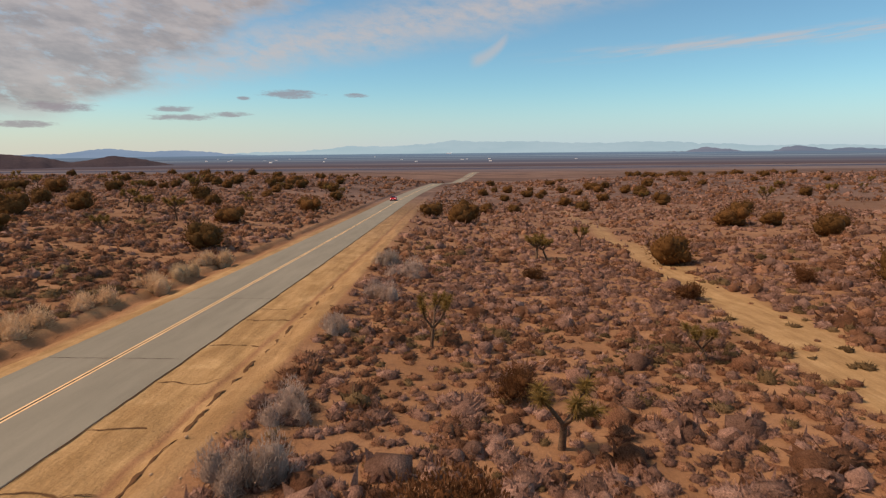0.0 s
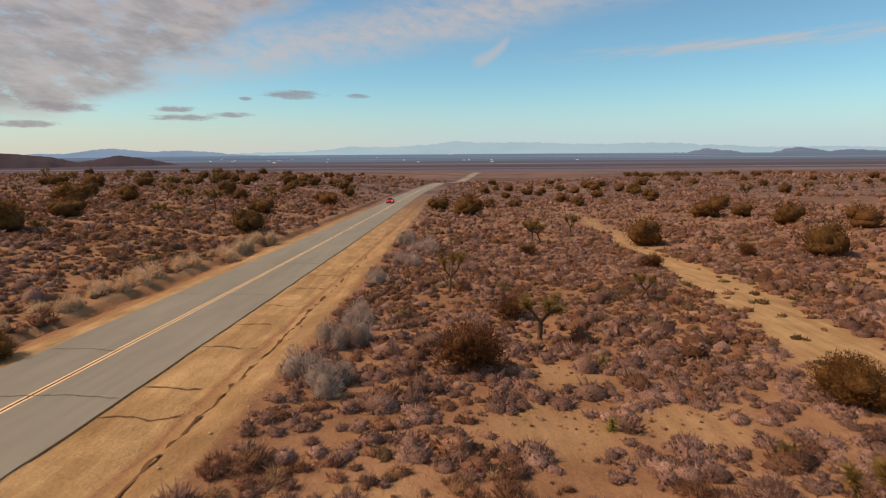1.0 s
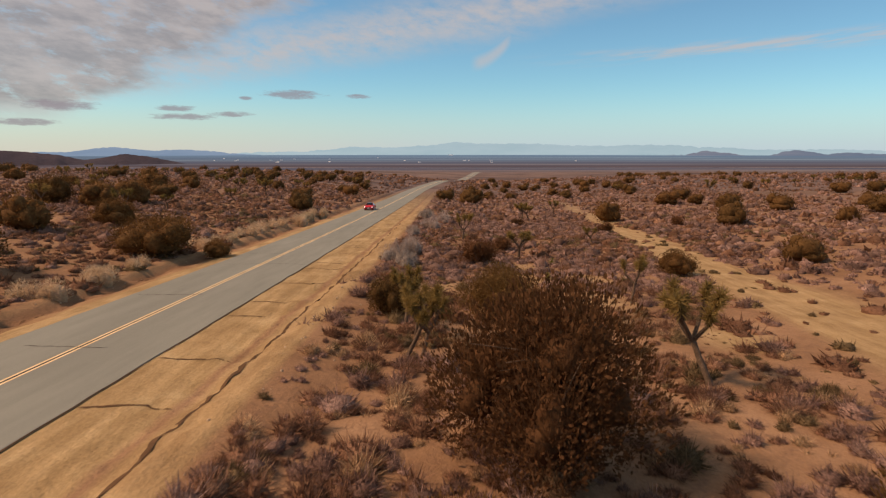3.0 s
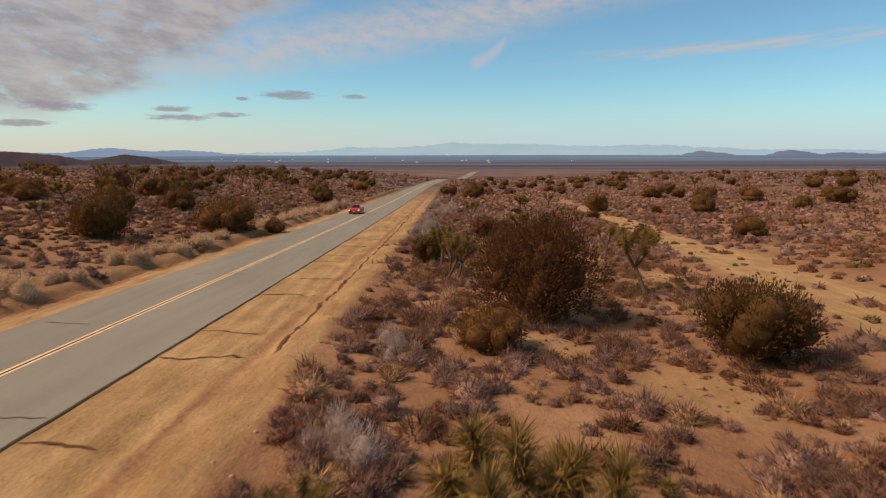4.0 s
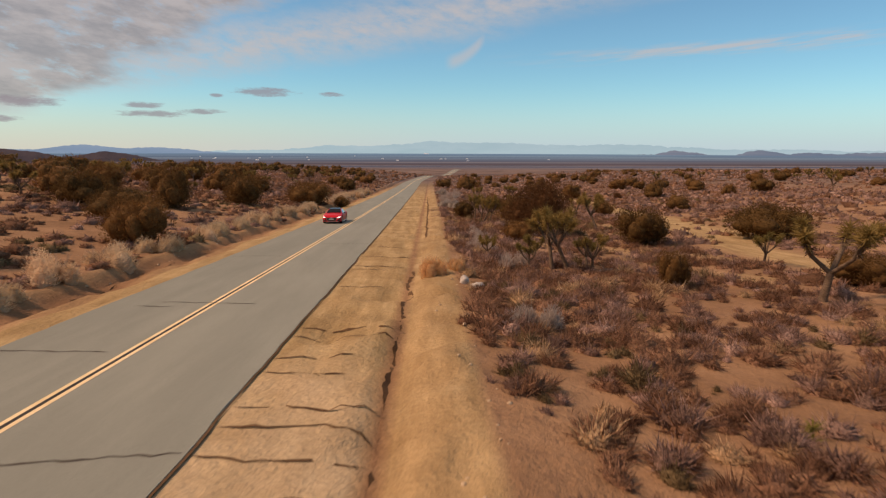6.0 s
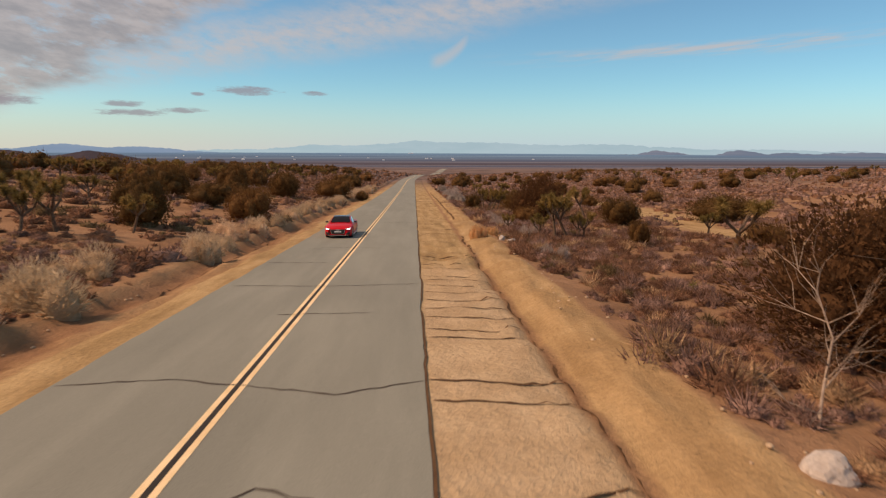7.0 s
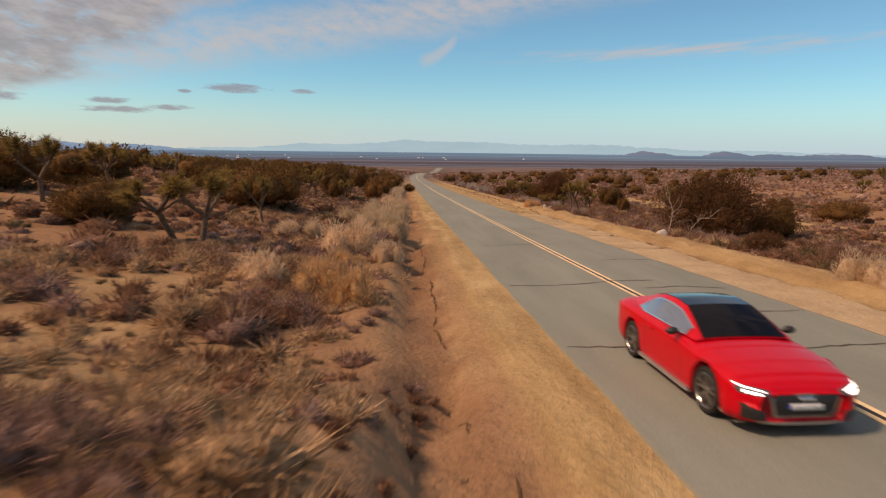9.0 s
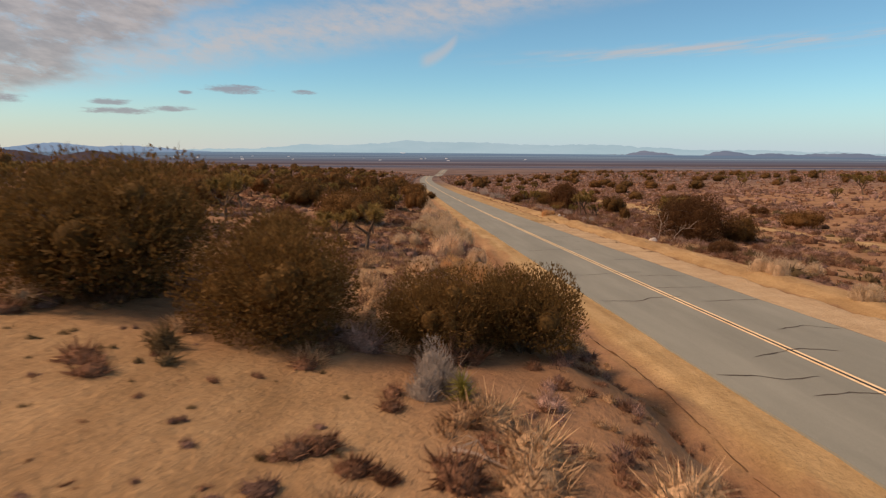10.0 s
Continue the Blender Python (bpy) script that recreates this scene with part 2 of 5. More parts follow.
BARK = speckled("shaggy_bark", [(0.3, (0.085, 0.055, 0.036)), (0.7, (0.19, 0.13, 0.088))], 5, 0.95, (20, 0.2), (14, 0.8, 0.03))
DEADWOOD = speckled("bleached_wood", [(0.3, (0.25, 0.18, 0.13)), (0.7, (0.42, 0.33, 0.26))], 6, 0.9, (22, 0.15), (20, 0.5, 0.01))
SPIKES = speckled("joshua_leaf", [(0.3, (0.17, 0.115, 0.036)), (0.7, (0.35, 0.245, 0.085))], 3.0, 0.75, (14, 0.2), per_thing=0.22, leafy=0.35)
YUCCA_GREEN = speckled("yucca_leaf", [(0.3, (0.19, 0.17, 0.035)), (0.7, (0.36, 0.31, 0.08))], 3.0, 0.6, (14, 0.2), leafy=0.35)
STONE = speckled("pale_stone", [(0.3, (0.36, 0.31, 0.27)), (0.7, (0.54, 0.48, 0.42))], 3, 0.9, (18, 0.12), (9, 0.6, 0.03))
PEBBLE = speckled("pebble", [(0.3, (0.30, 0.20, 0.12)), (0.7, (0.58, 0.44, 0.30))], 2, 0.9)


# far ranges glow by themselves, with the air's haze put into that colour
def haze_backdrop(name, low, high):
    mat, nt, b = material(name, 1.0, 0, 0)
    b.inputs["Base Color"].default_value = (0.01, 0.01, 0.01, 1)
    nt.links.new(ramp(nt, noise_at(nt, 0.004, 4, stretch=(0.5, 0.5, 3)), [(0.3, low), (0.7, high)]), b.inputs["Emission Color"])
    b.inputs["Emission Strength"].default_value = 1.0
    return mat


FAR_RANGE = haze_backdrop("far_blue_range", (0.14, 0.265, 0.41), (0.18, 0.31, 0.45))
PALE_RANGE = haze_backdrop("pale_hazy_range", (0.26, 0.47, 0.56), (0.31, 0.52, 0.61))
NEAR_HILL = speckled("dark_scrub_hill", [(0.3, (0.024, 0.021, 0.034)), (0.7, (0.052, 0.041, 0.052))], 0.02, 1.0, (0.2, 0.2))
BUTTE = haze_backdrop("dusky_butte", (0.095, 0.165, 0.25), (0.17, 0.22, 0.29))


def plain_material():
    """The valley floor: mauve brown near by, blue further out, with pale dry streaks. Haze is painted into its glow by
    depth.
    """
    mat, nt, b = material("hazy_valley_floor", 1.0, 0, 0)
    b.inputs["Base Color"].default_value = (0.01, 0.01, 0.01, 1)
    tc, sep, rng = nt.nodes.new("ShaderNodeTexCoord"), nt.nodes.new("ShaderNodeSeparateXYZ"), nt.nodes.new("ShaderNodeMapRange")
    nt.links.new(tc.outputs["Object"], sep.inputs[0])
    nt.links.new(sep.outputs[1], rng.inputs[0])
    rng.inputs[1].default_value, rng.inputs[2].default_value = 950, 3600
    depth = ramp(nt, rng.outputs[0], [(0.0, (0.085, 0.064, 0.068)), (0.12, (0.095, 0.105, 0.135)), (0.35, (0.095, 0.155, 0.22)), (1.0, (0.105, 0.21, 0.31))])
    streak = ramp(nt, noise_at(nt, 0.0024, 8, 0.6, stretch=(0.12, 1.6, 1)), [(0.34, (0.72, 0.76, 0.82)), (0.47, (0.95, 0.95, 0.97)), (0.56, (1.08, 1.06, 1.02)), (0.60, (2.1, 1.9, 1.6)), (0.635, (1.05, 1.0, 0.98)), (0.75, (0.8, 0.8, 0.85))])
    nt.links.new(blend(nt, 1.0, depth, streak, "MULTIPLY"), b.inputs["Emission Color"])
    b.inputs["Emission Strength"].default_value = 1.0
    return mat


VALLEY = plain_material()
PAINT_RED = plain("red_car_paint", (0.56, 0.002, 0.010), 0.42, 0.0, 0.2, 0.25)
GLOSS_BLACK = plain("gloss_black", (0.012, 0.011, 0.013), 0.14, 0.0, 0.5, 0.2)
TRIM_BLACK = plain("black_plastic", (0.018, 0.017, 0.018), 0.55)
TYRE = speckled("tyre_rubber", [(0.3, (0.018, 0.017, 0.016)), (0.7, (0.034, 0.031, 0.028))], 8, 0.85)
ALLOY = plain("dark_alloy", (0.34, 0.31, 0.29), 0.28, 0.9)
SILVER = plain("satin_silver", (0.62, 0.58, 0.56), 0.3, 0.85)
CHROME = plain("chrome", (0.82, 0.82, 0.82), 0.12, 1.0)
LAMP = plain("headlight_glow", (1.0, 0.96, 0.92), 0.2, 0, 0.5, 0, 3.0)
LAMP_DARK = plain("lamp_housing", (0.10, 0.10, 0.11), 0.15, 0.3, 0.6, 0.5)
LAMP_RED = plain("tail_lamp", (0.30, 0.01, 0.01), 0.2, 0, 0.5, 0.5)
PLATE = plain("number_plate_white", (0.74, 0.74, 0.73), 0.45)
PLATE_BLUE = plain("number_plate_blue", (0.03, 0.06, 0.38), 0.45)
WHITE_WALL = plain("white_metal_roof", (0.85, 0.85, 0.83), 0.5)


def glass_material():
    mat, nt, b = material("tinted_glass", 0.05, 0.0, 0.16)
    b.inputs["Base Color"].default_value = (0.006, 0.005, 0.007, 1)
    return mat


GLASS = glass_material()
SIDE_GLASS = plain("sky_reflecting_glass", (0.42, 0.45, 0.50), 0.06, 0.85)


# ---- helpers of the scene ----
def mesh_of(name, verts, faces, mat, smooth=False):
    me = bpy.data.meshes.new(name)
    me.from_pydata([tuple(v) for v in verts], [], [tuple(int(i) for i in f) for f in faces])
    for one in (mat if isinstance(mat, (list, tuple)) else [mat]):
        me.materials.append(one)
    if smooth:
        me.polygons.foreach_set("use_smooth", [True] * len(me.polygons))
    me.update()
    return me


def tri_mesh(name, verts, tris, mat):
    """A mesh of triangles straight from arrays, for the plants."""
    me = bpy.data.meshes.new(name)
    verts, tris = np.asarray(verts, np.float32), np.asarray(tris, np.int32)
    me.vertices.add(len(verts))
    me.vertices.foreach_set("co", verts.ravel())
    me.loops.add(tris.size)
    me.loops.foreach_set("vertex_index", tris.ravel())
    me.polygons.add(len(tris))
    me.polygons.foreach_set("loop_start", np.arange(0, tris.size, 3, dtype=np.int32))
    me.materials.append(mat)
    me.update(calc_edges=True)
    me.validate()
    return me


def part(name, me, parent, label=""):
    """One mesh object under a thing or a part; me is a mesh, or a bmesh with its material."""
    if isinstance(me, tuple):
        bm, mat = me
        me = bpy.data.meshes.new(name)
        bm.to_mesh(me)
        bm.free()
        me.materials.append(mat)
    ob = new(name, me)
    ob.parent = parent
    if label:
        ob["label"] = label
    return ob


def road_x(y):
    """The road's middle line: straight, then bending away to the right past the rise."""
    if y < 180:
        return 0.0
    if y < 350:
        return 2.7e-4 * (y - 180) ** 2
    return 7.8 + 0.115 * (y - 350)


FALL_Y = (350, 400, 450, 520, 600, 700, 900, 1200, 2000, 3200, 5200)
FALL_Z = (-10.26, -13.0, -15.2, -15.2, -14.2, -16.5, -19.0, -20.5, -21.0, -20.0, -18.5)


def base_z(y):
    if y < -160:
        return base_z(-160) + 0.05 * (-160 - y) * 0.4
    if y < 350:
        return -0.0415 * y + 0.0000348 * y * y
    return float(np.interp(y, FALL_Y, FALL_Z))


CROSS_X = (-9.0, -8.2, -7.6, -7.25, -6.9, -6.3, -5.95, -5.7, -5.15, -4.95, -3.9, 3.9, 5.6, 6.6, 6.95, 7.3, 7.9, 8.8, 9.8, 11.5, 21.0)
CROSS_Z = (0.12, 0.14, 0.16, 0.13, -0.20, -0.32, -0.26, -0.13, -0.12, -0.05, -0.05, -0.05, -0.10, -0.16, -0.42, -0.16, 0.04, 0.06, -0.10, -0.42, -1.0)


def eased(t):
    t = min(1, max(0, t))
    return t * t * (3 - 2 * t)


def ground_z(x, y):
    """Height of the natural ground."""
    r = x - road_x(y)
    z = float(np.interp(r, CROSS_X, CROSS_Z))
    if 6.6 < r < 7.3 and y > -40:
        z += 0.22 * min(1, (y + 40) / 8) * (1 - abs(r - 6.95) / 0.35)
    if r < -9:
        z += 7 * (1 - math.exp((r + 9) / 50))
    if r > 40:
        z += 6.5 * (1 - math.exp(-(r - 40) / 120))
    keep = 1 - min(1, max(0, (y - 300) / 400))
    edge = max(0, min(1, (abs(r) - 9) / 10))
    z = z * keep + edge * (0.35 * noise.noise((x * 0.045, y * 0.045, 0)) + 0.10 * noise.noise((x * 0.21, y * 0.21, 4))) * (0.3 + 0.7 * keep)
    if y < -88 and r < -5.8:
        z += 1.4 * eased((-5.8 - r) / 3.4) * eased((-88 - y) / 8)
    rough = max(0, min(1, (abs(r) - 3.9) / 0.8)) * keep
    if abs(r) < 30:
        z += rough * (0.05 * noise.noise((x * 0.9, y * 0.5, 9)) + 0.03 * noise.noise((x * 2.1, y * 2.1, 2)))
    if 3.9 < r < 9 and -47 < y < -32:
        # washed-out ledges where the gully begins
        q = noise.noise((x * 0.55, y * 0.42, 12)) + 0.5 * noise.noise((x * 1.3, y * 0.9, 15))
        z += 0.34 * (math.floor(q * 4) / 4 + 0.25 * eased((q * 4 % 1) * 3 - 1)) * eased((r - 3.9) / 1.2) * eased((y + 47) / 3) * eased((-32 - y) / 3)
    if -7.2 < r < -4.7:
        # crumbling dirt ledges of the ditch
        q = noise.noise((x * 1.1, y * 0.33, 22)) + 0.4 * noise.noise((x * 2.0, y * 0.9, 25))
        z += 0.13 * math.floor(q * 4) / 2 * eased((-4.7 - r) / 0.5) * eased((r + 7.2) / 0.5) * keep
    if 6 < abs(r) < 9:
        z += (0.14 * noise.noise((3.0, y * 0.35, r * 0.8)) + 0.17 * noise.noise((5.0, y * 1.1, r * 1.7))) * keep
    return base_z(y) + z


def wash_x(y):
    return float(np.interp(y, (-60, -10, 0, 20, 42, 53, 72, 101, 160, 260), (33, 33.5, 36, 37, 37.5, 38.5, 39.5, 41.2, 44.5, 50))) + 1.1 * noise.noise((0.5, y * 0.06, 0))


def wash_w(y):
    return float(np.interp(y, (-60, -20, 0, 45, 70, 100, 160, 260), (0.8, 2.0, 3.0, 2.7, 2.3, 1.4, 0.7, 0.3))) * (1 + 0.35 * noise.noise((7.5, y * 0.11, 0)))


# bare sandy openings between the plants: x, y, radius
BARE = [(-9.6, -89.3, 2.2), (-12.8, -88.0, 2.0), (-14.8, -104.8, 3.4), (-18.0, -103.5, 3.0), (-11.5, -91.5, 2.0), (-13.2, -84.0, 2.4), (20.5, 26.0, 2.6), (24.5, 18.0, 3.0), (17.5, -8.5, 1.7), (21.5, -13.0, 2.6), (25.0, -26.0, 2.4), (27.0, -17.0, 2.0), (14.2, 20.0, 1.6), (22.0, 32.0, 2.0), (26.0, 27.0, 2.2), (20.0, 5.0, 1.8), (29.0, 10.0, 2.4)]


def bare(x, y):
    """How sandy and open the ground is, 0 to 1."""
    s = 0.0
    w = abs(x - wash_x(y)) / max(0.2, wash_w(y))
    s = max(s, min(1, max(0, (1.25 - w) / 0.4)))
    for bx, by, r in BARE:
        d = math.hypot(x - bx, y - by) / r
        if d < 1.2:
            s = max(s, min(1, (1.2 - d) / 0.5))
    return s


def rooted(x, y):
    return (x, y, ground_z(x, y) - 0.05)


# ---- the ground, the road ----
def spaced(lo, hi, first, growth):
    out, x, d = [lo], lo, first
    while x < hi:
        x += d
        d *= growth
        out.append(min(x, hi))
    return out


def build_ground():
    right = spaced(14, 60, 0.8, 1.02) + spaced(60, 3700, 2.2, 1.12)[1:]
    xs = [-x for x in reversed(right)] + list(np.arange(-13.65, 13.66, 0.325)) + right
    ys = [-v for v in reversed(spaced(128, 420, 2.5, 1.2)[1:])] + list(np.arange(-128, -112, 1.0)) + list(np.arange(-112, 12, 0.5)) + list(np.arange(12, 60, 1.0)) + spaced(60, 360, 1.2, 1.025) + spaced(360, 5200, 8, 1.06)[1:]
    verts, sand, slab, dark, far, flat = [], [], [], [], [], []
    for y in ys:
        for x in xs:
            X = x + road_x(y)
            verts.append((X, y, ground_z(X, y)))
            wob = 0.35 * noise.noise((x * 0.3, y * 0.25, 6)) + 0.15 * noise.noise((x, y, 8))
            s = 0.0
            if -4.95 + 0.9 * wob < x < 6.7 + 0.4 * wob:
                s = 1.0
            elif 7.1 < x < 9.6 + wob:
                s = 0.8
            if abs(x) > 9:
                s = bare(X, y) * (0.9 if X > 28 else 0.5) if y < 300 else 0.0
            if -7.75 + wob < x < -7.1 + 0.5 * wob:
                s = 0.2
            elif -5.8 + wob < x <= -4.95 + 0.9 * wob:
                s = 0.35
            if y < -88 and -9 < x < -5.5 + 0.5 * wob:
                s = 0.0
            sand.append(s)
            slab.append(0.7 * eased((-40 + 8 * wob - y) / 9) if 3.7 < x < 6.6 + 0.4 * wob else 0.0)
            g = 0.0
            if -7.1 + 0.5 * wob < x < -5.8 + wob:
                g = 0.3
            elif 6.8 < x < 7.1 and y < -38:
                g = 0.4
            dark.append(g if y < 200 else 0)
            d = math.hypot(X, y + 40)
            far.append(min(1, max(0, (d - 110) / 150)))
            # weight of the plain's painted haze blue, growing with distance
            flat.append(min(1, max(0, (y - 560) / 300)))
    w = len(xs)
    faces = [(j * w + i, j * w + i + 1, (j + 1) * w + i + 1, (j + 1) * w + i) for j in range(len(ys) - 1) for i in range(w - 1)]
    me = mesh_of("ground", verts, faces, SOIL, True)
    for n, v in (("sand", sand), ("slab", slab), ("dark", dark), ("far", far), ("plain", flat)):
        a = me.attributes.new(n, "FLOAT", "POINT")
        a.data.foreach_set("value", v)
    tagged(new("ground", me), "sandy orange desert ground with dry wash and sloping verges", "ground", kind="structure")


def ribbon(x0, x1, ys, lift, wobble0=0.0, wobble1=0.0, skirt=0.0):
    """A strip that follows the road, from x0 to x1 of its middle; skirt: depth of its side faces."""
    v, f = [], []
    for k, y in enumerate(ys):
        a = x0 + wobble0 * (noise.noise((x0, y * 0.45, 1)) + 0.6 * noise.noise((x0, y * 1.7, 3)))
        b = x1 + wobble1 * (noise.noise((x1, y * 0.45, 2)) + 0.6 * noise.noise((x1, y * 1.7, 5)))
        z, c = base_z(y) + lift, road_x(y)
        row = [(c + a, y, z), (c + b, y, z)]
        if skirt:
            row = [(c + a - 0.03, y, z - skirt)] + row + [(c + b + 0.03, y, z - skirt)]
        v += row
        n = len(row)
        if k:
            f += [((k - 1) * n + i, (k - 1) * n + i + 1, k * n + i + 1, k * n + i) for i in range(n - 1)]
    return v, f


def crack(points, width, lift, seed):
    """A jagged strip through points (x, y)."""
    rng = random.Random(seed)
    pts = []
    for (xa, ya), (xb, yb) in zip(points, points[1:]):
        n = max(2, int(math.hypot(xb - xa, yb - ya) / 0.22))
        for i in range(n):
            t = i / n
            pts.append((xa + (xb - xa) * t + rng.uniform(-0.03, 0.03), ya + (yb - ya) * t + rng.uniform(-0.05, 0.05)))
    pts.append(points[-1])
    v, f = [], []
    for k, (x, y) in enumerate(pts):
        dx, dy = pts[min(k + 1, len(pts) - 1)][0] - pts[max(k - 1, 0)][0], pts[min(k + 1, len(pts) - 1)][1] - pts[max(k - 1, 0)][1]
        l = math.hypot(dx, dy) or 1
        w = width * rng.uniform(0.35, 1.1) * (0.25 if k in (0, len(pts) - 1) else 1) / 2
        for s in (-1, 1):
            px, py = x - dy / l * w * s, y + dx / l * w * s
            z = base_z(py) + 0.004 if abs(px) < 3.75 else ground_z(px, py) + 0.02
            v.append((px, py, z + lift))
        if k:
            f.append((2 * k - 2, 2 * k - 1, 2 * k + 1, 2 * k))
    return v, f


def build_road():
    ys = list(np.arange(-128, 120, 0.6)) + spaced(120, 640, 1.5, 1.02)
    v, f = ribbon(-3.72, 3.74, ys, 0.0, 0.06, 0.06, 0.12)
    road = tagged(new("road", mesh_of("road", v, f, ASPHALT)), "grey worn two-lane asphalt road with sealed cracks", "road", kind="structure")
    for name, a, b, m, lift in (("centre_line", -0.17, -0.055, YELLOW, 0.006), ("centre_line", 0.055, 0.17, YELLOW, 0.006), ("line_gap", -0.055, 0.055, TAR, 0.005)):
        v, f = ribbon(a, b, ys, lift, 0.006, 0.006)
        part(name, mesh_of(name, v, f, m), road, "yellow painted line" if m is YELLOW else "black band between the yellow lines")
    lines = [
        [(-3.6, -58.9), (-1.6, -58.6), (0, -59.0), (2.0, -59.6), (3.7, -58.9)],
        [(0.6, -63.7), (1.4, -63.0), (2.2, -63.3), (2.9, -63.9), (3.7, -63.9)],
        [(-3.1, -69.3), (-2.5, -69.6), (-1.8, -69.2), (-0.9, -68.9), (1.3, -68.8)], [(1.3, -74.7), (2.4, -74.3), (3.7, -74.6)], [(0.6, -80.9), (2.0, -80.6), (3.4, -81.0)],
        [(-3.6, -80.4), (-2.2, -80.4), (-1.0, -80.1), (0.0, -79.6), (1.6, -79.5)],
        [(0.2, -84.3), (1.8, -84.2), (3.7, -84.1)],
        [(-3.6, -87.2), (-1.8, -87.3), (-1.0, -86.6), (0.6, -86.4)], [(1.0, -87.5), (2.4, -87.3), (3.7, -87.2)],
        [(1.2, -92.3), (2.6, -91.8), (3.6, -92.4)],
        [(-3.6, -96.9), (-2.6, -97.0), (-1.9, -97.4), (-0.8, -97.2)], [(-1.6, -95.4), (0.4, -94.6), (1.5, -94.9)], [(-2.0, -98.6), (-0.9, -98.4), (1.3, -98.7)],
        [(-3.5, -23.7), (-1.8, -23.6), (-0.4, -23.7)], [(-2.6, -36.6), (-1.2, -36.9)], [(-2.0, -36.0), (1.6, -36.4)],
        [(-3.4, -48.1), (0.4, -48.3), (3.7, -47.9)], [(-0.6, -52.9), (2.2, -52.8)], [(-3.6, -42.0), (-0.6, -42.2)],
        [(-3.5, 33.0), (-1.6, 33.1), (0.0, 32.6)], [(-3.0, 26.6), (1.5, 26.9), (3.7, 26.5)], [(-2.4, 4.2), (1.2, 4.0)], [(-3.2, -8.0), (-1.0, -8.3)],
        [(0.4, -17.5), (3.7, -17.6)], [(-3.6, 46.5), (3.6, 46.2)], [(-3.6, 61.0), (3.6, 60.7)], [(-3.4, 14.6), (0.5, 14.8)], [(-1.0, -107.0), (3.0, -107.3)],
    ]
    for k, p in enumerate(lines):
        v, f = crack(p, 0.075, 0.004, 100 + k)
        part("crack", mesh_of("crack", v, f, SEAL), road)
    v, f = ribbon(3.735, 3.80, ys, -0.012, 0.06, 0.07)
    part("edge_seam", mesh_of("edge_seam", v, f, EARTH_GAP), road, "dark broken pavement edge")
    # the cracked old surface of the right-hand shoulder
    shoulder = tagged(new("shoulder"), "cracked sandy road shoulder with an eroded gully", "shoulder", kind="structure")
    rng = random.Random(5)
    y, k = -70.0, 0
    while y < 62:
        a = [(3.85, y), (4.8, y + rng.uniform(-0.25, 0.25)), (5.8, y + rng.uniform(-0.3, 0.4)), (6.75, y + rng.uniform(-0.2, 0.5))]
        if rng.random() < 0.25:
            a = a[:3]
        v, f = crack(a, 0.09 if y < -40 else 0.12, 0.0, 300 + k)
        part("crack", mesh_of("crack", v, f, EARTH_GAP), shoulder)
        y += rng.choice((0.9, 1.1, 1.4, 2.1, 3.4, 4.6)) if -58 < y < -40 or rng.random() < 0.3 else rng.uniform(3, 7)
        k += 1
    for ya, yb, off in ((-70, -42, 6.9), (-42, -28, 6.9), (-12, 12, 7.5), (12, 40, 7.5), (40, 66, 7.35)):
        pts = [(off + 0.22 * noise.noise((2, q * 0.4, 0)), q) for q in np.arange(ya, yb + 0.1, 1.0)]
        v, f = crack(pts, 0.22, 0.0, int(ya) + 900)
        part("gully_crack", mesh_of("gully_crack", v, f, EARTH_GAP), shoulder, "eroded gully line, its shade painted as a dark strip")
    for ya, yb, off in ((-110, -92, -5.5), (-92, -62, -6.05), (-50, -20, -6.2), (-6, 30, -6.3), (30, 60, -6.4)):
        pts = [(off + 0.25 * noise.noise((8, q * 0.35, 0)), q) for q in np.arange(ya, yb + 0.1, 1.0)]
        v, f = crack(pts, 0.055, 0.0, int(ya) + 1900)
        part("gully_crack", mesh_of("gully_crack", v, f, EARTH_GAP), shoulder, "eroded gully line, its shade painted as a dark strip")


# ---- the distance ----
def ridge(name, label, mat, radius, profile, seed, rough):
    """A far range: angles from the road's direction and elevations, as seen from a point near the camera's path, to fit
    its view.
    """
    az = np.arange(profile[0][0], profile[-1][0] + 0.01, 0.12)
    top = np.interp(az, [p[0] for p in profile], [p[1] for p in profile])
    cx, cy, cz = 5.0, -40.0, 8.0
    v, f = [], []
    for k, (a, e) in enumerate(zip(az, top)):
        fade = min(1, k / 12, (len(az) - 1 - k) / 12)
        e = e + rough * fade * (noise.noise((a * 0.5, seed, 0)) + 0.5 * noise.noise((a * 1.7, seed, 3)) + 0.45 * noise.noise((a * 3.6, seed, 5)))
        s, c = math.sin(radians(a)), math.cos(radians(a))
        zt, zb = cz + radius * math.tan(radians(e)), -30.0
        for r, z in ((radius * 0.90, zb), (radius * 0.955, zb + (zt - zb) * (0.45 + 0.2 * noise.noise((a, seed, 8)))), (radius, zt), (radius * 1.03, zb)):
            v.append((cx + s * r, cy + c * r, z))
        if k:
            f += [((k - 1) * 4 + i, k * 4 + i, k * 4 + i + 1, (k - 1) * 4 + i + 1) for i in range(3)]
    tagged(new(name, mesh_of(name, v, f, mat, True)), label, "mountain range", kind="structure")


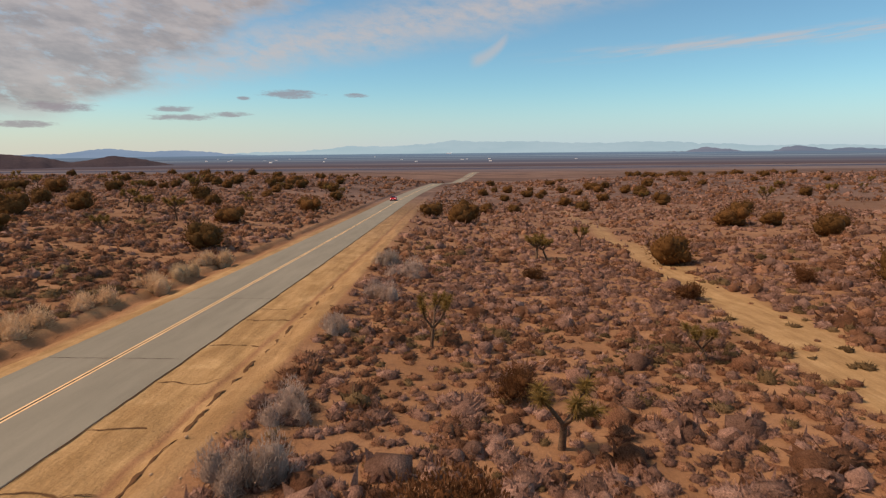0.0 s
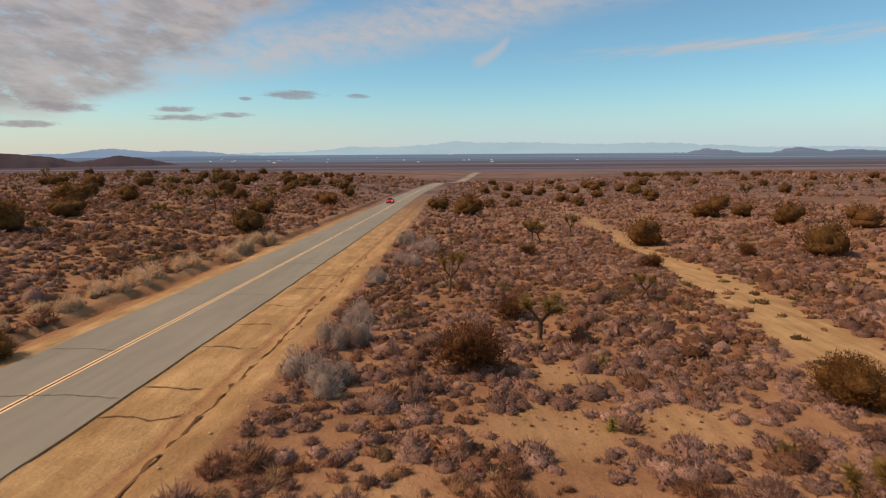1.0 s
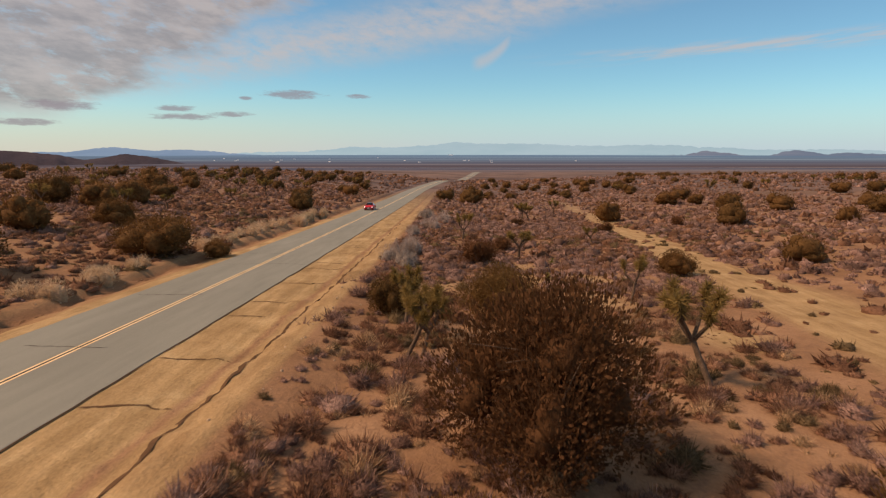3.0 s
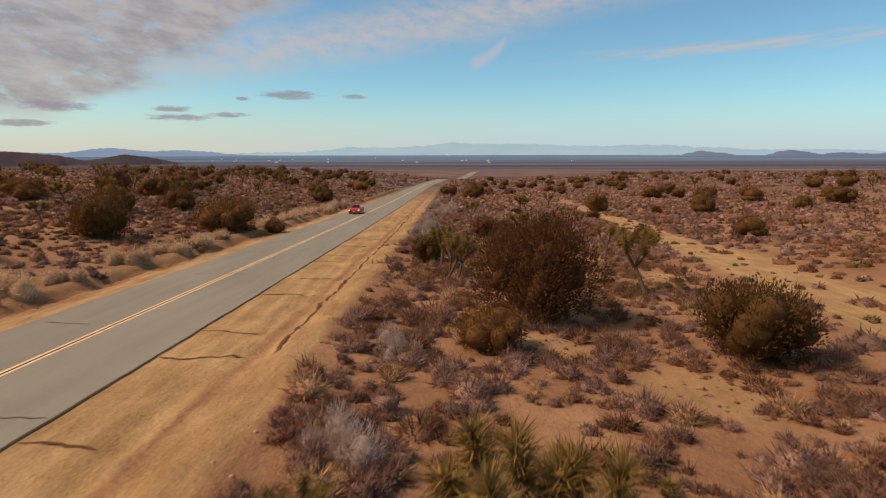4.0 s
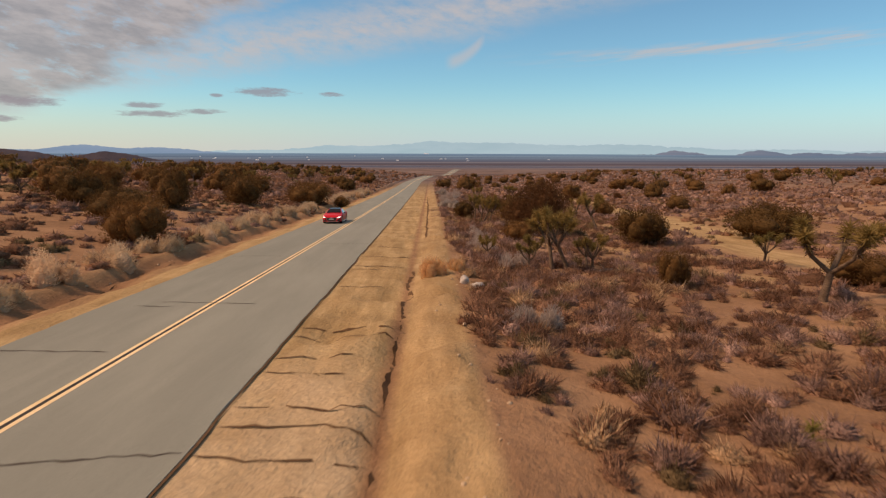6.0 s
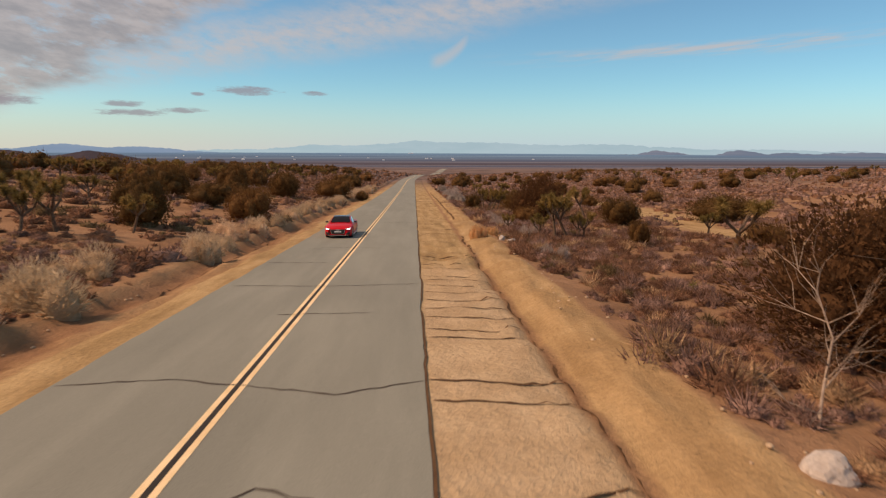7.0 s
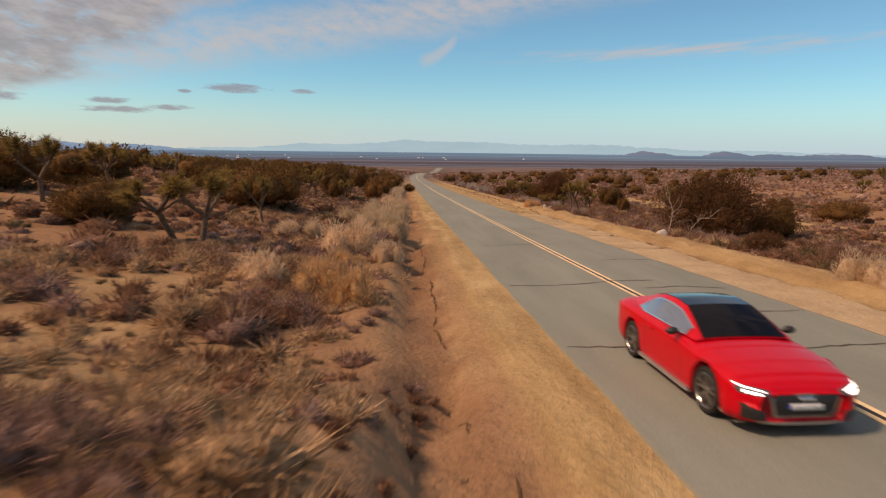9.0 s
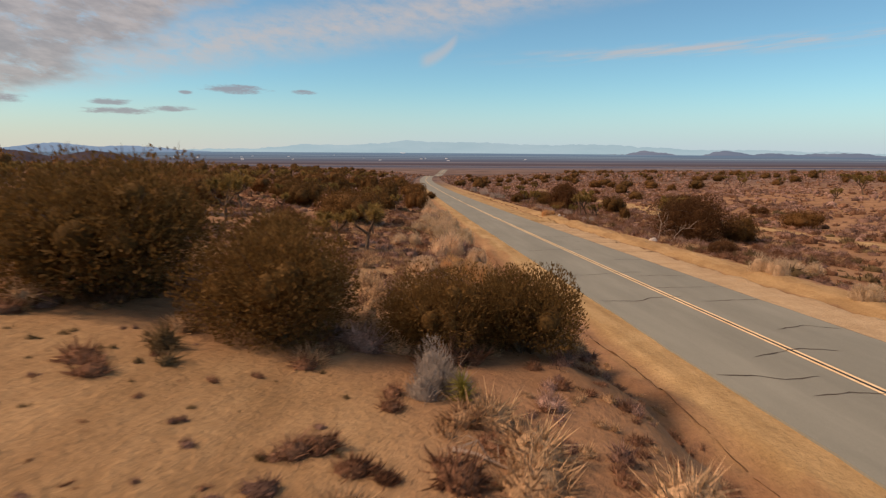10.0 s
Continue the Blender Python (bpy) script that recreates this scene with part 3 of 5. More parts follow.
def build_distance():
    ridge("backdrop_hazy_range", "mountains beyond the plain, glowing in painted pale haze", PALE_RANGE, 4750, [(-28, -0.4), (-15, 0.0), (-10, 0.35), (-4, 0.45), (0, 0.8), (8, 0.7), (14, 0.5), (19.5, 0.58), (25, 0.25), (32, 0.05), (44, -0.1)], 1.5, 0.12)
    ridge("backdrop_blue_range", "low mountains on the horizon, glowing in painted haze blue", FAR_RANGE, 4550, [(-50, 0.2), (-42, 0.1), (-36, -0.1), (-33, 0.0), (-30.3, 0.36), (-27, 0.12), (-24, 0.16), (-20, -0.2), (-16, -0.38), (-12, -0.7)], 4.2, 0.09)
    ridge("backdrop_butte_range", "buttes on the far plain, glowing in painted haze blue", BUTTE, 4100, [(16, -0.75), (18.1, -0.38), (21.0, -0.26), (22.2, -0.06), (22.6, 0.0), (23.4, -0.14), (25.5, -0.36), (27.2, -0.42), (28.6, -0.1), (29.1, 0.0), (30.0, -0.02), (31.5, -0.26), (32.6, -0.1), (33.4, -0.2), (35, -0.26), (38, -0.08), (42, -0.3), (50, -0.4)], 7.7, 0.14)
    ridge("backdrop_dark_hill", "dark scrub-covered hills", NEAR_HILL, 1500, [(-80, 0.6), (-60, 0.5), (-46, 0.35), (-40, 0.12), (-36, 0.0), (-33.5, -0.25), (-31.6, -0.7), (-30.2, -0.5), (-28.6, -0.2), (-26.8, -0.45), (-24.5, -0.95), (-21, -1.6)], 2.9, 0.09)
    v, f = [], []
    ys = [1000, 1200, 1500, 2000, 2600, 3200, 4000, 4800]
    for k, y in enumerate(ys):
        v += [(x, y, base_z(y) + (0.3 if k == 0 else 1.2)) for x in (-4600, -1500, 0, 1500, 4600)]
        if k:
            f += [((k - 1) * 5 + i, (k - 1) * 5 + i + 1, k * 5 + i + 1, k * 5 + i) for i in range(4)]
    tagged(new("backdrop_valley_floor", mesh_of("backdrop_valley_floor", v, f, VALLEY)), "valley floor with pale dry streaks, glowing in painted haze blue", "plain", kind="structure")
    rng = random.Random(12)
    shed = mesh_of("white_building", *box_geo(1, 1, 1), WHITE_WALL)
    spots = [(-0.34, 3900, 34, 6)] + [(rng.uniform(-22, -7), rng.uniform(1500, 2600), rng.uniform(4, 9), rng.uniform(1.5, 3)) for _ in range(12)] + [(rng.uniform(-5, 12), rng.uniform(1350, 1900), rng.uniform(4, 10), 2.5) for _ in range(7)]
    for a, r, w, h in spots:
        x, y = 5 + r * math.sin(radians(a)), -40 + r * math.cos(radians(a))
        ob = tagged(new("building", shed), "small white building far out on the plain", "building", "buildings on the plain")
        ob.matrix_world = Matrix.LocRotScale((x, y, ground_z(x, y) + 0.6), None, (w, w * 0.6, h))


def box_geo(w, d, h):
    x, y = w / 2, d / 2
    v = [(-x, -y, 0), (x, -y, 0), (x, y, 0), (-x, y, 0), (-x, -y, h * 0.8), (x, -y, h * 0.8), (x, y, h * 0.8), (-x, y, h * 0.8), (-x, 0, h), (x, 0, h)]
    return v, [(0, 1, 5, 4), (2, 3, 7, 6), (1, 2, 6, 9, 5), (3, 0, 4, 8, 7), (4, 5, 9, 8), (6, 7, 8, 9), (3, 2, 1, 0)]


# ---- plants ----
def blades(rng, roots, dirs, length, width, bend=0.25):
    """Slim triangles from roots along dirs, leaning a little at random."""
    n = len(roots)
    dirs = dirs + rng.normal(0, bend, (n, 3))
    dirs /= np.linalg.norm(dirs, axis=1)[:, None]
    side = np.cross(dirs, rng.normal(0, 1, (n, 3)))
    side /= np.linalg.norm(side, axis=1)[:, None] + 1e-9
    L, Wd = np.asarray(length).reshape(-1, 1), np.asarray(width).reshape(-1, 1)
    v = np.stack([roots - side * Wd, roots + side * Wd, roots + dirs * L], 1).reshape(-1, 3)
    return v, np.arange(n * 3).reshape(-1, 3)


def leaves(rng, pts, dirs, size):
    """Small two-triangle leaves at pts."""
    n = len(pts)
    a = dirs + rng.normal(0, 0.6, (n, 3))
    a /= np.linalg.norm(a, axis=1)[:, None]
    b = np.cross(a, rng.normal(0, 1, (n, 3)))
    b /= np.linalg.norm(b, axis=1)[:, None] + 1e-9
    s = np.asarray(size).reshape(-1, 1)
    v = np.stack([pts, pts + a * s + b * s * 0.45, pts + a * s * 2, pts + a * s - b * s * 0.45], 1).reshape(-1, 3)
    i = np.arange(n)[:, None] * 4
    return v, np.concatenate([i + [0, 1, 2], i + [0, 2, 3]])


def joined(*parts):
    v, t, o = [], [], 0
    for a, b in parts:
        v.append(a)
        t.append(b + o)
        o += len(a)
    return np.concatenate(v), np.concatenate(t)


def tube(points, radii, sides=6):
    """A tapered limb through points, as triangles."""
    v, t = [], []
    for k, (p, r) in enumerate(zip(points, radii)):
        p = np.asarray(p, float)
        d = np.asarray(points[min(k + 1, len(points) - 1)], float) - np.asarray(points[max(k - 1, 0)], float)
        d /= np.linalg.norm(d) + 1e-9
        a = np.cross(d, (0.3, 0.9, 0.2))
        a /= np.linalg.norm(a) + 1e-9
        b = np.cross(d, a)
        for i in range(sides):
            w = 2 * math.pi * i / sides
            v.append(p + r * (math.cos(w) * a + math.sin(w) * b))
        if k:
            for i in range(sides):
                p0, p1, q0, q1 = (k - 1) * sides + i, (k - 1) * sides + (i + 1) % sides, k * sides + i, k * sides + (i + 1) % sides
                t += [(p0, p1, q1), (p0, q1, q0)]
    return np.array(v), np.array(t)


def lobe(rng, c, r, sub=2):
    """A lumpy mass of foliage round c with half-axes r."""
    bm = bmesh.new()
    bmesh.ops.create_icosphere(bm, subdivisions=sub, radius=1)
    v = np.array([x.co for x in bm.verts])
    t = np.array([[x.index for x in f.verts] for f in bm.faces])
    bm.free()
    k = rng.uniform(0, 50)
    s = np.array([0.84 + 0.22 * noise.noise(Vector(x) * 2.2 + Vector((k, 0, 0))) + 0.12 * noise.noise(Vector(x) * 5 + Vector((0, k, 0))) for x in v])
    return c + v * s[:, None] * r, t


def bush_geo(seed, w, h, n_lobes, n_leaf, size, upright=0.5, core=0.55, sub=2, dome=0):
    """Stems and crown of a big shrub, w wide and h high."""
    rng = np.random.default_rng(seed)
    cs, rs = [], []
    for k in range(n_lobes):
        a, d = rng.uniform(0, 6.28), (w / 2) * math.sqrt(rng.uniform(0, 0.42))
        r = np.array([w * rng.uniform(0.17, 0.27), w * rng.uniform(0.17, 0.27), h * rng.uniform(0.24, 0.36)])
        fall = 1 - 0.45 * (2 * d / w) ** 2
        z = rng.uniform(0.30, 0.68) * h * fall
        cs.append(np.array([math.cos(a) * d, math.sin(a) * d, max(z, r[2] * 0.85)]))
        rs.append(r)
    for k in range(dome):
        # the rounded body that the lobes sit on, full down to the ground
        cs.append(np.array([rng.normal(0, w * 0.05), rng.normal(0, w * 0.05), h * (0.42 - 0.10 * k)]))
        rs.append(np.array([w * rng.uniform(0.34, 0.42), w * rng.uniform(0.34, 0.42), h * (0.44 - 0.08 * k)]))
    parts = [lobe(rng, c, r * core, sub) for c, r in zip(cs, rs)]
    per = n_leaf // len(cs)
    for c, r in zip(cs, rs):
        d = rng.normal(0, 1, (per, 3))
        d /= np.linalg.norm(d, axis=1)[:, None]
        q = c + d * r * (1.08 - 0.62 * rng.uniform(0, 1, (per, 1)) ** 1.6)
        q[:, 2] = np.maximum(q[:, 2], 0.08)
        out = d + np.array([0, 0, upright])
        parts.append(leaves(rng, q, out, rng.uniform(0.6, 1.5, per) * size))
        m = per // 5
        tips = c + d[:m] * r
        tips[:, 2] = np.maximum(tips[:, 2], 0.1)
        parts.append(blades(rng, tips, d[:m] + np.array([0, 0, upright + 0.4]), rng.uniform(2, 6, m) * size, np.full(m, size * 0.22)))
    stems = []
    for c in cs:
        foot = np.array([rng.normal(0, w * 0.04), rng.normal(0, w * 0.04), -0.1])
        stems.append(tube([foot, foot * 0.5 + c * 0.4, c], [0.05 + 0.015 * h, 0.04 + 0.008 * h, 0.02], 5))
    for _ in range(14):
        c = cs[rng.integers(len(cs))]
        e = c + np.array([rng.normal(0, w * 0.22), rng.normal(0, w * 0.22), rng.uniform(-0.1, 0.45) * h])
        e[:2] *= min(1, 0.36 * w / (math.hypot(e[0], e[1]) + 1e-6))
        e[2] = min(max(e[2], 0.15), 0.7 * h)
        stems.append(tube([c * 0.6, (c + e) / 2, e], [0.03, 0.02, 0.006], 4))
    return joined(*stems), joined(*parts)


def dome_geo(seed, w, h, n, blade, thick=0.012):
    """A feathery dome of thin upright twigs."""
    rng = np.random.default_rng(seed)
    mounds = [(rng.normal(0, w * 0.2), rng.normal(0, w * 0.2), rng.uniform(0.6, 1.0)) for _ in range(6)]
    parts, per = [lobe(rng, np.array([mx, my, 0.02]), np.array([w * 0.24 * s, w * 0.24 * s, h * 0.74 * s]), 2) for mx, my, s in mounds], n // 6
    for mx, my, s in mounds:
        th, u = rng.uniform(0, 6.28, per), rng.uniform(0.02, 1.0, per)
        d = np.stack([np.cos(th) * np.sqrt(1 - u * u), np.sin(th) * np.sqrt(1 - u * u), u], 1)
        rad = np.array([w * 0.33 * s, w * 0.33 * s, h * s])
        tip = np.array([mx, my, 0]) + d * rad * rng.uniform(0.5, 1.0, (per, 1))
        L = rng.uniform(0.6, 1.4, per) * blade
        up = d * np.array([1, 1, 1.0]) + np.array([0, 0, 0.7])
        up /= np.linalg.norm(up, axis=1)[:, None]
        root = tip - up * L[:, None] * 0.6
        root[:, 2] = np.maximum(root[:, 2], -0.02)
        parts.append(blades(rng, root, up, L, rng.uniform(0.6, 1.4, per) * thick, 0.3))
        m = per // 3
        inner = np.array([mx, my, 0.02]) + d[:m] * rad * rng.uniform(0.1, 0.6, (m, 1))
        parts.append(blades(rng, inner, up[:m], L[:m] * 1.3, rng.uniform(1.0, 2.2, m) * thick, 0.35))
    return joined(*parts)


def brush_stems(seed, w, h):
    """Thin woody stems that fan out from the foot of a dry brush."""
    rng = np.random.default_rng(seed)
    out = []
    for _ in range(16):
        e = np.array([rng.normal(0, w * 0.24), rng.normal(0, w * 0.24), h * rng.uniform(0.45, 0.98)])
        f = np.array([rng.normal(0, w * 0.06), rng.normal(0, w * 0.06), -0.05])
        out.append(tube([f, f * 0.5 + e * 0.45 + rng.normal(0, 0.05, 3), e], [0.016, 0.011, 0.004], 4))
    return joined(*out)


def rosette(rng, c, d, r, n, wide=0.016):
    dirs = rng.normal(0, 1, (n, 3)) + np.asarray(d) * 0.7
    dirs /= np.linalg.norm(dirs, axis=1)[:, None]
    root = np.asarray(c) + np.outer(rng.uniform(-1.1, 0.5, n), d) * r * 0.8
    return blades(rng, root, dirs, rng.uniform(0.7, 1.15, n) * r, np.full(n, wide), 0.1)


def joshua_geo(seed, h, arms):
    """Trunk with limbs, and the spiky leaf heads, of a Joshua tree of height h."""
    rng = np.random.default_rng(seed)
    wood, green = [], []
    fork = h * rng.uniform(0.30, 0.45)
    r = 0.06 + 0.013 * h
    lean = np.array([rng.normal(0, 0.08), rng.normal(0, 0.08), 0])
    top = np.array([0, 0, fork]) + lean * h
    wood.append(tube([(0, 0, -0.15), (0, 0, 0.15), top * 0.6, top], [r * 1.35, r * 1.1, r * 0.95, r * 0.9], 8))
    tips = []
    for k in range(arms):
        a = 6.28 * k / arms + rng.uniform(-0.4, 0.4)
        out = h * rng.uniform(0.14, 0.30)
        mid = top + np.array([math.cos(a) * out * 0.75, math.sin(a) * out * 0.75, (h - fork) * rng.uniform(0.18, 0.4)])
        end = mid + np.array([math.cos(a) * out * 0.35, math.sin(a) * out * 0.35, (h - fork) * rng.uniform(0.22, 0.5)])
        wood.append(tube([top - (0, 0, 0.1), (top + mid) / 2 + (0, 0, -0.05), mid, end], [r * 0.75, r * 0.68, r * 0.6, r * 0.5], 7))
        tips.append((mid, end))
        if rng.random() < 0.65:
            b = a + rng.uniform(0.8, 1.6) * rng.choice((-1, 1))
            e2 = mid + np.array([math.cos(b) * out * 0.6, math.sin(b) * out * 0.6, (h - fork) * rng.uniform(0.15, 0.45)])
            wood.append(tube([mid, (mid + e2) / 2, e2], [r * 0.55, r * 0.5, r * 0.45], 6))
            tips.append((mid, e2))
    for m, e in tips:
        d = (e - m) / np.linalg.norm(e - m)
        green.append(rosette(rng, e, d, 0.38 + 0.02 * h, 230, 0.024))
        green.append(lobe(rng, e - d * 0.08, np.array([0.10, 0.10, 0.16]), 1))
        n = 50
        t = rng.uniform(0.1, 0.9, n)[:, None]
        side = rng.normal(0, 1, (n, 3))
        wood.append(blades(rng, m + (e - m) * t + side * r * 0.15, side - d * 1.2, rng.uniform(0.14, 0.30, n), np.full(n, 0.03), 0.2))
    return joined(*wood), joined(*green)


def plant_kinds():
    kinds = {}
    for k in range(5):
        s, c = bush_geo(10 + k, 6.0, 4.2, 11 + k, 9500, 0.085, 0.8, 0.78, 2, 3)
        kinds["juniper", k] = (tri_mesh("stem", *s, BARK), tri_mesh("crown", *c, JUNIPER))
    for k in range(2):
        s, c = bush_geo(33 + k, 6.0, 4.2, 20, 22000, 0.062, 0.7, 0.40, 2, 2)
        kinds["near_juniper", k] = (tri_mesh("stem", *s, BARK), tri_mesh("crown", *c, NEAR_JUNIPER))
    for k in range(2):
        s, c = bush_geo(37 + k, 6.2, 4.7, 15, 22000, 0.066, 0.9, 0.44, 2, 2)
        kinds["near_russet", k] = (tri_mesh("stem", *s, BARK), tri_mesh("crown", *c, RUSSET))
    for k in range(4):
        s, c = bush_geo(25 + k, 6.0, 4.2, 6, 1000, 0.16, 0.7, 0.88, 2, 3)
        kinds["far_juniper", k] = (tri_mesh("stem", *s, BARK), tri_mesh("crown", *c, JUNIPER))
    for k in range(3):
        s, c = bush_geo(40 + k, 3.5, 2.8, 12 + k, 5200, 0.062, 0.9, 0.45)
        kinds["russet", k] = (tri_mesh("stem", *s, BARK), tri_mesh("crown", *c, RUSSET))
    for k in range(3):
        for n, m in (("straw", STRAW), ("ashen", ASHEN), ("gold", GOLD)):
            kinds[n, k] = (tri_mesh("stem", *brush_stems(70 + k, 2.4, 1.5), DEADWOOD), tri_mesh("crown", *dome_geo(60 + k, 2.4, 1.5, 4200, 0.20, 0.015), m))
    for k in range(5):
        w, g = joshua_geo(80 + k, 3.6, 3 + k % 3)
        kinds["joshua", k] = (tri_mesh("trunk", *w, BARK), tri_mesh("crown", *g, SPIKES))
    return kinds


SIZE = {"juniper": (6.0, 4.2), "far_juniper": (6.0, 4.2), "near_juniper": (6.0, 4.2), "near_russet": (6.2, 4.7), "russet": (3.5, 2.8), "straw": (2.4, 1.5), "ashen": (2.4, 1.5), "gold": (2.4, 1.5), "joshua": (2.2, 3.6)}
TAGS = {
    "juniper": ("juniper_bush", "dark olive-green juniper bush rooted in desert sand", "bush", "junipers on the desert flat"),
    "near_juniper": ("juniper_bush", "dense dark juniper bush on sand beside the road bank", "bush", "junipers on the desert flat"),
    "near_russet": ("russet_bush", "tall russet-brown bush with dense fine twigs", "bush", "russet shrubs"),
    "far_juniper": ("juniper_bush", "dark olive-green juniper bush far out on the flat", "bush", "junipers on the desert flat"),
    "russet": ("russet_shrub", "russet-brown desert shrub with dense fine twigs", "shrub", "russet shrubs"),
    "straw": ("brush", "pale straw-coloured dry brush beside the road", "shrub", "pale brush along the road"),
    "ashen": ("sagebrush", "ashen grey sagebrush on the road bank", "shrub", "grey sagebrush"),
    "gold": ("rabbitbrush", "golden dry rabbitbrush on sandy ground", "shrub", "golden rabbitbrush"),
    "joshua": ("joshua_tree", "Joshua tree with shaggy trunk and spiky leaf heads", "tree", "Joshua trees"),
}
KINDS = plant_kinds()
PLACED = []


def plant(kind, x, y, w, h, k=None, turn=None):
    rng = random.Random(int(x * 131 + y * 17))
    if kind == "juniper" and (y > 62 or abs(x) > 42):
        kind = "far_juniper"
    n = sum(1 for q in KINDS if q[0] == kind)
    k = rng.randrange(n) if k is None else k
    turn = rng.uniform(0, 360) if turn is None else turn
    name, label, cat, group = TAGS[kind]
    thing = tagged(new(name), label, cat, group)
    w0, h0 = SIZE[kind]
    thing.matrix_world = pose(*rooted(x, y), 0, 0, turn) @ Matrix.Diagonal((w / w0, w / w0, h / h0, 1))
    for me in KINDS[kind, k]:
        ob = part(me.name.split(".")[0], me, thing)
        if kind in ("straw", "ashen", "gold"):
            ob["kind"] = "stuff"  # twigs too fine to pick apart
    PLACED.append((x, y, w / 2))


